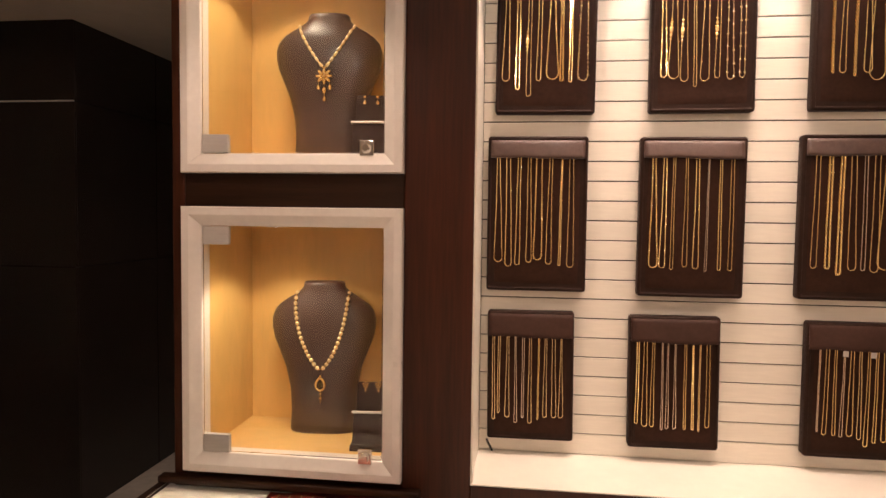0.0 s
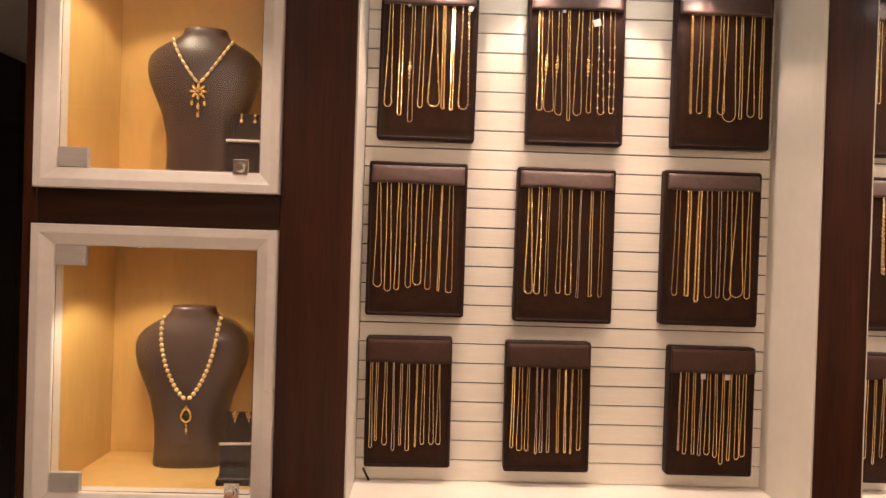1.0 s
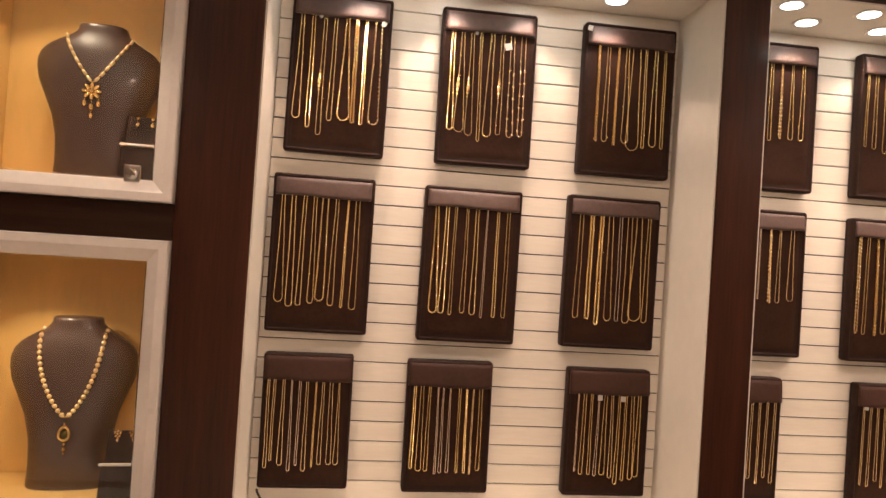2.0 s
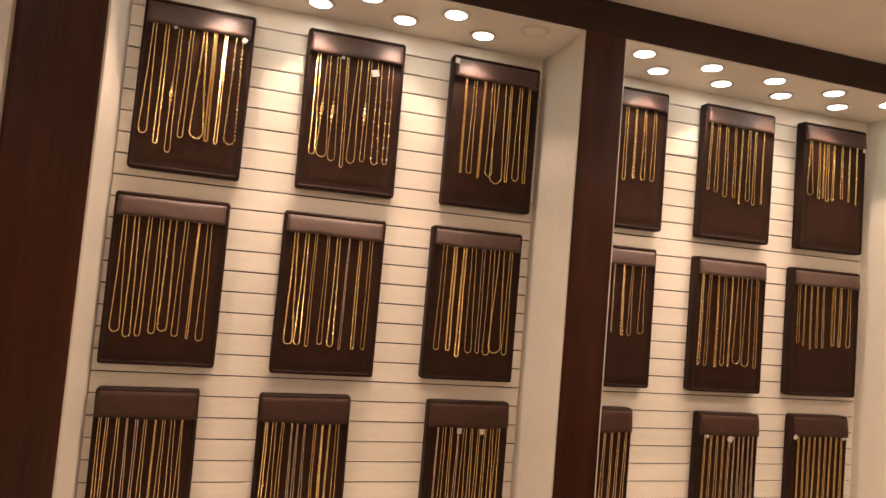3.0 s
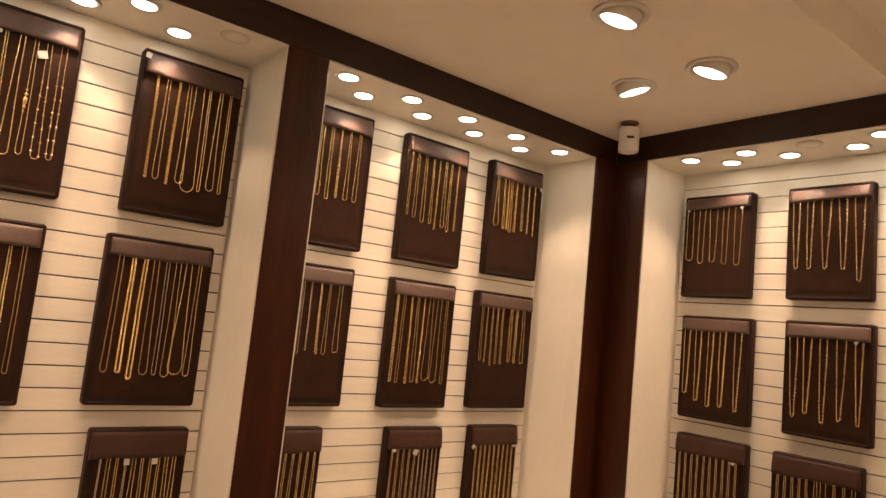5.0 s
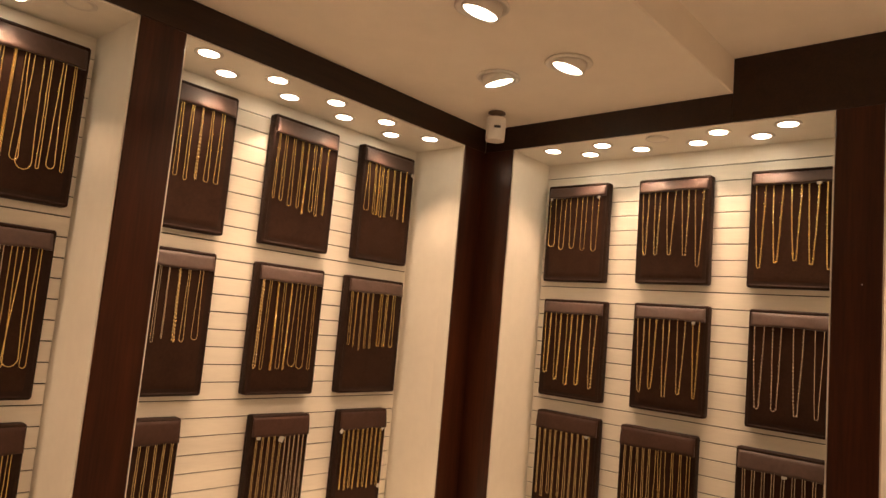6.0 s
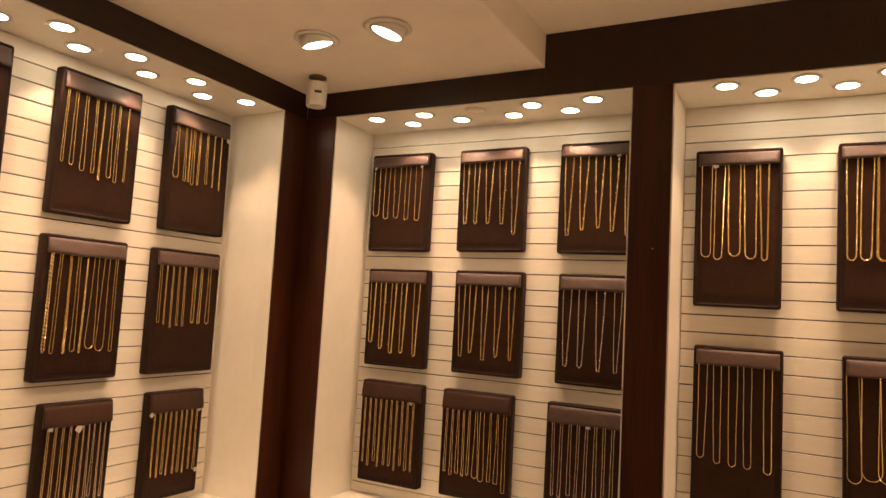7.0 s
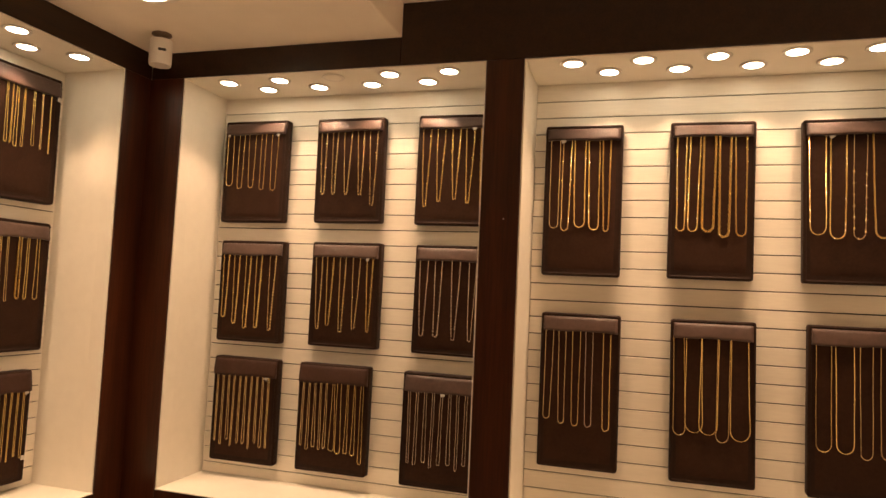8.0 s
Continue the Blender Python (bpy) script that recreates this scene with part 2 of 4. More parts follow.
def niche(width, depth, top, low_groove, pitch, m, label):
    """A white-lined niche with a grooved back; origin at the front left corner of its ledge, x along the wall, y inwards."""
    ob = thing("display_niche", label, "wall niche", m, group="lit wall niches", kind="structure")
    part("ledge", boxed(0.0, width, 0.001, depth + 0.02, -0.0032, 0.0, 0.0006), CREAM, ob)
    for x in (-0.018, width):
        part("side_panel", boxed(x, x + 0.018, 0.042, depth + 0.02, 0.0, top, 0.0), CREAM, ob)
    for x in (-0.0, width - 0.0035):
        part("edge_strip", boxed(x, x + 0.0035, 0.004, 0.05, 0.0, top), CREAM, ob)
    part("niche_ceiling", boxed(0, width, 0.004, depth + 0.02, top - 0.003, top + 0.016), CREAM, ob)
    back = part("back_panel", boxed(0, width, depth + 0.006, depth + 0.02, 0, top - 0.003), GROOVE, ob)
    edges = [0.0] + [low_groove + k * pitch for k in range(40) if low_groove + k * pitch < top - 0.012] + [top - 0.003]
    shared = {}
    for a, b in zip(edges, edges[1:]):
        key = round(b - a, 3)
        if key not in shared:
            shared[key] = mesh_of("slat", boxed(0.001, width - 0.001, 0, 0.008, 0.0014, b - a - 0.0014, 0.0004), SLAT)
        part("slat", shared[key], SLAT, back, m=pose(0, depth, a))
    return ob


for x0, x1 in NICHES_N:
    niche(x1 - x0, BACK_N - FRONT_N, HEAD - LEDGE, 1.139 - LEDGE, 0.0441, pose(x0, FRONT_N, LEDGE), "cream lined wall niche with horizontally grooved back")
for y0, y1 in NICHES_E:
    niche(y1 - y0, BACK_E - FRONT_E, HEAD - LEDGE, 1.121 - LEDGE, 0.0449, pose(FRONT_E, y1, LEDGE, 0, 0, -90), "cream lined wall niche with horizontally grooved back")

# black glass block in the adjoining room
block = thing("partition", "tall block clad in black glossy panels in the next room", "partition", kind="structure")
part("core", boxed(WEST, -2.335, 3.365, NORTH, 0, FAR), DARK, block)
for z0, z1 in ((0.0, 1.33), (1.334, 2.20), (2.206, FAR)):
    part("panel", boxed(-3.50, -2.32, 3.35, 3.364, z0, z1, 0.002), BLACK, block)
    part("panel", boxed(WEST, -3.504, 3.35, 3.364, z0, z1, 0.002), BLACK, block)
    part("panel", boxed(-2.334, -2.32, 3.365, 4.12, z0, z1, 0.002), BLACK, block)
    part("panel", boxed(-2.334, -2.32, 4.124, 5.6, z0, z1, 0.002), BLACK, block)
part("trim_strip", boxed(WEST, -2.318, 3.346, 3.351, 2.198, 2.206), STEEL, block, "thin bright metal strip")


# ---- lamps ----
def puck(x, y, lit, towards, watts, beam, blend):
    ob = thing("recessed_spotlight", "small round lit spotlight recessed in niche ceiling" if lit else "small round unlit spotlight recessed in niche ceiling",
               "spotlight", pose(x, y, HEAD - 0.003), group="niche spotlights")
    part("rim", shared_puck[0], PLASTIC, ob)
    part("lens", shared_puck[1 if lit else 2], LIT, ob, "glowing lens" if lit else "dark lens")
    if lit:
        spot((x, y, HEAD - 0.012), (x + towards[0], y + towards[1], HEAD - 1.0), watts, beam, blend, 0.018)


rim = lathe([(0.0255, 0.0), (0.0315, -0.0008), (0.0320, -0.0030), (0.0295, -0.0045), (0.0250, -0.0035)], 28)
lens = [(0.0245, 0.0), (0.0245, -0.0030), (0.019, -0.0046), (0.008, -0.0056), (0.001, -0.0058)]
shared_puck = [mesh_of("rim", rim, PLASTIC, True), mesh_of("lens", lathe(lens, 28), LIT, True), mesh_of("lens", lathe(lens, 28), CREAM, True)]
for i in range(5):
    puck(0.045 + 0.1825 * i, 1.472, i < 4, (0, 0.0), NICHE_WATTS * 1.0, 82, 1.0)
    puck(1.050 + 0.1855 * i, 1.470, True, (0, 0.0), NICHE_WATTS * 1.0, 82, 1.0)
    puck(2.058, 1.194 - 0.1665 * i, i != 2, (0.0, 0), NICHE_WATTS * 1.0, 82, 1.0)
    puck(2.053, 0.206 - 0.1665 * i, True, (0.0, 0), NICHE_WATTS * 1.0, 82, 1.0)
for i in range(4):
    puck(0.135 + 0.183 * i, 1.553, True, (0, -0.02), NICHE_WATTS * 0.52, 96, 0.4)
    puck(1.143 + 0.1875 * i, 1.552, True, (0, -0.02), NICHE_WATTS * 0.52, 96, 0.4)
    puck(2.133, 1.108 - 0.166 * i, True, (-0.02, 0), NICHE_WATTS * 0.52, 96, 0.4)
    puck(2.129, 0.123 - 0.168 * i, True, (-0.02, 0), NICHE_WATTS * 0.52, 96, 0.4)


def gimbal(x, y, z, aim, watts):
    """A tilting ceiling spot: fixed ring, tilted inner can, lit lens."""
    ob = thing("ceiling_spotlight", "round white tilting spotlight lit in the ceiling", "spotlight", pose(x, y, z), group="ceiling spotlights")
    part("ring", lathe([(0.040, 0.0), (0.0545, -0.0005), (0.056, -0.004), (0.052, -0.007), (0.044, -0.006), (0.041, 0.001)], 36), PLASTIC, ob, smooth=True)
    way = Vector((aim[0] - x, aim[1] - y, 0)).normalized()
    tilt = Matrix.Translation((0, 0, -0.006)) @ Matrix.Rotation(radians(17), 4, Vector((way.y, -way.x, 0)) * 1.0)
    can = part("can", lathe([(0.036, 0.016), (0.0405, 0.014), (0.0415, -0.010), (0.0385, -0.013), (0.036, -0.009)], 32), PLASTIC, ob, m=tilt, smooth=True)
    part("lens", lathe([(0.0358, -0.004), (0.0358, -0.009), (0.020, -0.0105), (0.001, -0.011)], 28), LIT, can, "glowing lens", smooth=True)
    spot((x + way.x * 0.012, y + way.y * 0.012, z - 0.035), aim, watts, 80, 0.6, 0.03)


gimbal(1.311, 0.902, LOW, (1.10, 1.45, 1.3), GIMBAL_WATTS)
gimbal(1.641, 0.899, LOW, (1.42, 1.45, 1.3), GIMBAL_WATTS)
gimbal(1.640, 1.104, LOW, (2.05, 0.85, 1.3), GIMBAL_WATTS * 0.6)
# Unseen ceiling spots, added for light on the wall fronts and for bounce.
for x, y, tx, ty in ((0.42, 0.90, 0.40, 1.45), (-0.42, 0.90, -0.42, 1.45)):
    gimbal(x, y, LOW, (tx, ty, 1.2), GIMBAL_WATTS)
for x, y, tx, ty, share in ((0.9, -0.7, 1.45, 1.42, 0.02), (0.4, -0.7, -0.1, 1.42, 0.08), (0.1, -1.5, 2.0, -0.20, 0.03)):
    gimbal(x, y, HIGH, (tx, ty, 1.25), FILL_WATTS * share)
for x, y in ((1.1, -1.3), (-0.3, -1.3)):
    gimbal(x, y, HIGH, (x, y - 0.2, 0.0), FILL_WATTS)
# Two more added spots, only to brighten the black block and the next room.
gimbal(-1.30, 2.3, FAR, (-2.70, 3.4, 1.0), FILL_WATTS * 0.04)
gimbal(-1.55, 3.1, FAR, (-1.60, 4.0, 0.0), FILL_WATTS * 0.09)

# white detector hanging below the soffit in the corner
ob = thing("ceiling_sensor", "white cylindrical plastic detector hanging from the ceiling", "sensor", pose(1.872, 1.281, LOW))
part("base", lathe([(0.025, 0.0), (0.026, -0.004), (0.016, -0.008), (0.012, -0.022)], 28), BROWN, ob, "brown mounting foot", smooth=True)
part("body", lathe([(0.012, -0.016), (0.0275, -0.018), (0.0290, -0.021), (0.0290, -0.080), (0.0275, -0.087), (0.002, -0.088)], 32), PLASTIC, ob)
part("window", boxed(-0.010, 0.010, -0.0020, 0.0020, -0.004, 0.003, 0.001), DARK, ob, "small dark slot", m=pose(-0.0205, -0.0210, -0.050, 0, 0, -45))


# ---- chain boards ----
PAD_DEPTH = 0.030
board_meshes = {}


def board_mesh(w, h):
    """A leather-covered board with a soft raised rim round a sunk face; origin at the middle of its base, front towards -y."""
    rings = []
    for inset, y in ((0.003, 0.0), (0.0, -0.004), (0.0, -PAD_DEPTH + 0.005), (0.0015, -PAD_DEPTH + 0.0015), (0.0045, -PAD_DEPTH), (0.0070, -PAD_DEPTH + 0.0006), (0.0085, -PAD_DEPTH + 0.0026)):
        ring, r = [], 0.0065 - inset * 0.5
        for cx, cz, a0 in ((w / 2 - inset - r, h - inset - r, 0), (-w / 2 + inset + r, h - inset - r, 90), (-w / 2 + inset + r, inset + r, 180), (w / 2 - inset - r, inset + r, 270)):
            for k in range(5):
                a = radians(a0 + 22.5 * k)
                ring.append((cx + r * math.cos(a), y, cz + r * math.sin(a)))
        rings.append(ring)
    me = mesh_of("board", loft(rings), LEATHER, True)
    for q in me.polygons:
        q.use_smooth = len(q.vertices) == 4
    return me


def face_mesh(w, h):
    """The sunk leather face, slightly cushioned."""
    bm = bmesh.new()
    nx, nz = 16, 24
    rows = []
    for j in range(nz + 1):
        row = []
        for i in range(nx + 1):
            edge = i in (0, nx) or j in (0, nz)
            puff = 0.0 if edge else 0.0012 * (math.sin(math.pi * i / nx) * math.sin(math.pi * j / nz)) ** 0.4
            row.append(bm.verts.new((-w / 2 + w * i / nx, 0.0025 if edge else -puff, h * j / nz)))
        rows.append(row)
    for j in range(nz):
        for i in range(nx):
            bm.faces.new((rows[j][i], rows[j][i + 1], rows[j + 1][i + 1], rows[j + 1][i]))
    return mesh_of("face", bm, SUEDE, True)


def flap_mesh(w, h, mat):
    """The strip that covers the chain ends: nearly flat, standing off a little at its uneven lower edge and tucked in at the top."""
    rng = random.Random(int(w * 10000) + int(h * 10000))
    n, p1, p2, sag = 22, rng.uniform(0, 6), rng.uniform(0, 6), rng.uniform(-0.0015, 0.0015)
    rings = []
    for i in range(n + 1):
        u = i / n
        x = -w / 2 + w * u
        dip = 0.0010 * math.sin(7 * u + p1) + 0.0006 * math.sin(17 * u + p2) + sag * (2 * u - 1)
        out = 0.0030 * math.sin(math.pi * u) ** 0.3 + 0.0007 * math.sin(9 * u + p2)
        ring = [(x, 0.005, dip), (x, -0.0062 - out, dip), (x, -0.0078 - out, dip + 0.0008)]
        for k in range(1, 6):
            v = k / 6
            ripple = 0.00035 * math.sin(13 * u + 5 * v + p1)
            ring.append((x, -0.0078 - out + (0.0052 + out) * v ** 1.3 + ripple, dip * (1 - v) + 0.0008 + (h - 0.003) * v))
        ring += [(x, -0.0016, h - 0.0012), (x, 0.0015, h), (x, 0.005, h)]
        rings.append(ring)
    me = mesh_of("flap", loft(rings), mat, True)
    for q in me.polygons:
        q.use_smooth = len(q.vertices) == 4
    return me


def shared(table, key, build):
    if key not in table:
        table[key] = build()
    return table[key]


# ---- chains ----
def chain_path(top, low, length, step):
    """Points of a hanging loop in the x-z plane: half widths at the top and near the bottom, and its length."""
    low = max(low, 0.0012)
    arc = min(low * 1.15, length * 0.2)
    raw = []
    for k in range(60):
        s = k / 60
        raw.append((-(top + (low - top) * s ** 1.4), 0.003 - (length - arc + 0.003) * s))
    for k in range(25):
        a = math.pi * k / 24
        raw.append((-low * math.cos(a), -(length - arc) - arc * math.sin(a)))
    for k in range(59, -1, -1):
        s = k / 60
        raw.append((top + (low - top) * s ** 1.4, 0.003 - (length - arc + 0.003) * s))
    p = np.array(raw)
    p[:, 0] += 0.0003 * np.sin(p[:, 1] * 31 + length * 900 + low * 4000) + 0.00012 * np.sin(p[:, 1] * 83 + length * 2300)
    d = np.concatenate([[0], np.cumsum(np.hypot(*np.diff(p, axis=0).T))])
    n = max(8, int(d[-1] / step))
    s = np.linspace(0, d[-1], n + 1)
    return np.stack([np.interp(s, d, p[:, 0]), np.interp(s, d, p[:, 1])], 1)


def tube_verts(p, radii, sides, verts, faces):
    t = np.gradient(p, axis=0)
    t /= np.linalg.norm(t, axis=1)[:, None] + 1e-9
    base = len(verts)
    for k in range(len(p)):
        nx, nz = -t[k, 1], t[k, 0]
        for i in range(sides):
            a = 2 * math.pi * (i + 0.25 * (k % 2)) / sides
            c, s = math.cos(a) * radii[k], math.sin(a) * radii[k]
            verts.append((p[k, 0] + nx * c, s, p[k, 1] + nz * c))
    for k in range(len(p) - 1):
        for i in range(sides):
            a, b = base + k * sides + i, base + k * sides + (i + 1) % sides
            faces.append((a, b, b + sides, a + sides))


def bead_verts(x, y, z, rx, rz, verts, faces, n=6, tilt=0.0):
    """A small faceted bead, longer along its own upright axis by rz."""
    base = len(verts)
    ct, st = math.cos(tilt), math.sin(tilt)
    for h, r in ((-1, 0.0), (-0.6, 0.8), (0, 1.0), (0.6, 0.8), (1, 0.0)):
        m = 1 if r == 0 else n
        for i in range(m):
            a = 2 * math.pi * i / n
            u, w = r * rx * math.cos(a), h * rz
            verts.append((x + u * ct - w * st, y + r * rx * math.sin(a), z + u * st + w * ct))
    r1, r2, r3, top = base + 1, base + 1 + n, base + 1 + 2 * n, base + 1 + 3 * n
    for i in range(n):
        j = (i + 1) % n
        faces.append((base, r1 + j, r1 + i))
        faces.append((r1 + i, r1 + j, r2 + j, r2 + i))
        faces.append((r2 + i, r2 + j, r3 + j, r3 + i))
        faces.append((r3 + i, r3 + j, top))


def link_verts(p, t, size, thick, flip, verts, faces):
    """One oval link of a curb chain, turned about the strand."""
    base, n, m = len(verts), 8, 4
    nx, nz = -t[1], t[0]
    ca, sa = math.cos(flip), math.sin(flip)
    for i in range(n):
        a = 2 * math.pi * i / n
        for j in range(m):
            b = 2 * math.pi * j / m
            r = 1 + thick / size * math.cos(b)
            along, across, up = size * 0.95 * math.cos(a) * r, size * 0.62 * math.sin(a) * r, thick * math.sin(b)
            u, v = across * ca - up * sa, across * sa + up * ca
            verts.append((p[0] + t[0] * along + nx * u, v, p[1] + t[1] * along + nz * u))
    for i in range(n):
        for j in range(m):
            a, b = base + i * m + j, base + i * m + (j + 1) % m
            c, d = base + ((i + 1) % n) * m + (j + 1) % m, base + ((i + 1) % n) * m + j
            faces.append((a, b, c, d))


STYLE = {"f": ("gold", "fine yellow gold chain hanging in a loop"), "F": ("pale", "fine pale gold chain hanging in a loop"),
         "s": ("silver", "fine white gold chain hanging in a loop"), "w": ("gold", "yellow gold wheat chain hanging in a loop"),
         "x": ("pale", "sparkling pale gold rope chain hanging in a loop"), "X": ("silver", "white gold rope chain hanging in a loop"),
         "b": ("gold", "yellow gold bead chain hanging in a loop"), "c": ("gold", "heavy yellow gold curb chain hanging in a loop"),
         "C": ("gold", "very heavy yellow gold curb chain hanging in a loop"), "k": ("gold", "gold chain with carved bead cluster"),
         "g": ("gold", "sparkling yellow gold rope chain hanging in a loop"), "d": ("pale", "fine gold chain with round beads")}
METAL = {"gold": GOLD, "pale": PALE, "silver": SILVER}
chain_meshes = {}


def chain_mesh(style, top, low, length):
    verts, faces = [], []
    if style in "fFs":
        p = chain_path(top, low, length, 0.0030)
        tube_verts(p, [0.00108 + 0.00022 * (k % 2) for k in range(len(p))], 5, verts, faces)
    elif style == "w":
        p = chain_path(top, low, length, 0.0026)
        tube_verts(p, [0.0021 if k % 2 else 0.0006 for k in range(len(p))], 5, verts, faces)
    elif style in "xXg":
        wide, tall, gap = (0.0025, 0.0034, 0.0090) if style != "g" else (0.0028, 0.0030, 0.0070)
        p = chain_path(top, low, length, gap / 3)
        t = np.gradient(p, axis=0)
        rng = random.Random(int(length * 1000) + int(top * 10000))
        tube_verts(p, [0.0009] * len(p), 4, verts, faces)
        for k in range(0, len(p), 3):
            size = rng.uniform(0.8, 1.2)
            bead_verts(p[k][0], rng.uniform(-0.0004, 0.0004), p[k][1], wide * size, tall * rng.uniform(0.8, 1.15), verts, faces, 5, math.atan2(-t[k][0], t[k][1]) + rng.uniform(-0.25, 0.25))
    elif style == "b":
        p = chain_path(top, low, length, 0.0052)
        tube_verts(p, [0.0008] * len(p), 4, verts, faces)
        for x, z in p:
            bead_verts(x, 0, z, 0.0028, 0.0021, verts, faces)
    elif style in "cC":
        size = 0.0029 if style == "c" else 0.0043
        p = chain_path(top, low, length, size * 1.35)
        t = np.gradient(p, axis=0)
        t /= np.linalg.norm(t, axis=1)[:, None] + 1e-9
        for k in range(len(p)):
            link_verts(p[k], t[k], size, size * 0.40, 0.85 if k % 2 else -0.85, verts, faces)
    else:
        p = chain_path(top, low, length, 0.0030)
        tube_verts(p, [0.0008 + 0.0002 * (k % 2) for k in range(len(p))], 5, verts, faces)
        if style == "k":
            k = int(len(p) * 0.27)
            for j, (rx, rz) in enumerate(((0.0030, 0.0030), (0.0038, 0.0048), (0.0050, 0.0098), (0.0038, 0.0048), (0.0030, 0.0030))):
                x, z = p[k + (j - 2) * 3 + (0 if j == 2 else (j > 2) - (j < 2))]
                bead_verts(x, 0, z, rx, rz, verts, faces, 8)
        else:
            for k in range(int(len(p) * 0.18), int(len(p) * 0.85), 9):
                bead_verts(p[k][0], 0, p[k][1], 0.0030, 0.0032, verts, faces, 8)
    me = bpy.data.meshes.new("chain")
    me.from_pydata(verts, [], faces)
    me.materials.append(METAL[STYLE[style][0]])
    for q in me.polygons:
        q.use_smooth = style not in "wxXgcC"
    return me


def pad(wall, left, right, z0, z1, flap, chains, tags=()):
    """A chain board on a wall ('n' or 'e') with its chains: (place across 0..1, half width at top, half width below, length) in millimetres, after the style."""
    w, h, mid = abs(right - left), z1 - z0, (left + right) / 2
    rng = random.Random(int(left * 1000) * 7 + int(z0 * 1000))
    lean = rng.uniform(-0.5, 0.5)
    m = pose(mid, BACK_N, z0, 0, lean, 0) if wall == "n" else pose(BACK_E, mid, z0, 0, 0, -90) @ pose(0, 0, 0, 0, lean, 0)
    big = h > 0.36
    ob = thing("necklace_board", "tall brown leatherette necklace board on slatted wall" if big else "brown leatherette necklace board hung on slatted wall",
               "display board", m, group="necklace boards")
    key = (round(w, 3), round(h, 3))
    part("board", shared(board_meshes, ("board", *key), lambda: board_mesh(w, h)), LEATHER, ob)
    part("face", shared(board_meshes, ("face", *key), lambda: face_mesh(w - 0.016, h - 0.016)), SUEDE, ob, m=pose(0, -PAD_DEPTH + 0.0022, 0.008))
    fw = w - (0.0135 if flap < 54 else 0.006)
    fh = flap / 1000 - (0.0075 if flap < 54 else 0.004)
    fz = h - flap / 1000
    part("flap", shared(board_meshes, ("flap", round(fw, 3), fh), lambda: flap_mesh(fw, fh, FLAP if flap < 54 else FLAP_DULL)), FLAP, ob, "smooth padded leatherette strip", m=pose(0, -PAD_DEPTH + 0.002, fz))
    for style, rows in chains:
        for u, top, low, length in rows:
            low, length = max(1.0, low + rng.uniform(-0.5, 0.5)), length + rng.uniform(-2, 2)
            k = (style, top, round(low), round(length / 3))
            me = shared(chain_meshes, k, lambda: chain_mesh(style, top / 1000, k[2] / 1000, k[3] * 3 / 1000))
            c = new("gold_chain" if STYLE[style][0] != "silver" else "white_gold_chain", me)
            deep = 0.0038 if style in "cC" else 0.0026
            c.matrix_basis = m @ pose((u - 0.5) * w, -PAD_DEPTH + 0.0006 - deep, fz, rng.uniform(-0.3, 0.1), rng.uniform(-0.9, 0.9), 0)
            tagged(c, STYLE[style][1] + " on board", "chain", group="gold chains on boards")
    for u, drop, turn, *size in tags:
        t = new("price_tag", tag_mesh)
        t.matrix_basis = m @ pose((u - 0.5) * w, -PAD_DEPTH - 0.0062, fz - drop / 1000, 0, turn, 0) @ Matrix.Scale(size[0] if size else 1.0, 4)
        tagged(t, "tiny white paper price tag tied to a chain", "price tag", group="price tags")
    return ob


bm = boxed(-0.0055, 0.0055, -0.0004, 0.0004, -0.012, 0.0, 0.0002)
tag_mesh = mesh_of("price_tag", bm, PAPER)


def even(n, first, last, top, low, length, spread=0.0):
    """n chains evenly across a board."""
    return [(first + (last - first) * i / max(1, n - 1), top, low + (i * 7 % 3) - 1, length + spread * math.sin(i * 2.4)) for i in range(n)]


# first niche of the north wall
pad("n", -0.027, 0.190, 1.858, 2.209, 52, [("f", [(0.11, 3, 8, 226), (0.44, 3, 5, 228)]), ("w", [(0.22, 3, 4, 248), (0.745, 2, 3, 230)]), ("k", [(0.335, 3, 5, 258)]),
    ("b", [(0.555, 3, 13, 226)]), ("c", [(0.65, 2, 3, 230)]), ("x", [(0.87, 7, 11, 226)])], [(0.30, 1, 40, 0.6), (0.93, 1, 30, 0.9)])
pad("n", 0.305, 0.522, 1.859, 2.210, 52, [("w", [(0.12, 3, 6, 223)]), ("k", [(0.22, 3, 11, 227), (0.32, 3, 8, 234), (0.64, 3, 5, 227)]), ("f", [(0.41, 2, 3, 248), (0.53, 4, 9, 233)]),
    ("d", [(0.74, 4, 7, 232), (0.86, 5, 5, 228)])], [(0.73, 26, 74, 1.35), (0.36, 1, 10, 0.6)])
pad("n", 0.634, 0.854, 1.861, 2.211, 52, [("c", [(0.155, 1, 1, 222), (0.365, 1, 1, 226)]), ("f", [(0.26, 3, 6, 220), (0.465, 3, 8, 224), (0.565, 9, 15, 238), (0.67, 2, 3, 232), (0.78, 3, 8, 226)]), ("w", [(0.88, 2, 3, 230)])], [(0.04, -40, 10)])
pad("n", -0.041, 0.178, 1.466, 1.809, 48, [("f", [(0.11, 3, 9, 230), (0.42, 3, 6, 232), (0.635, 3, 6, 232), (0.84, 4, 7, 240)]), ("w", [(0.21, 4, 7, 240), (0.32, 3, 5, 237), (0.745, 1, 2, 234)]), ("b", [(0.52, 6, 9, 226)])])
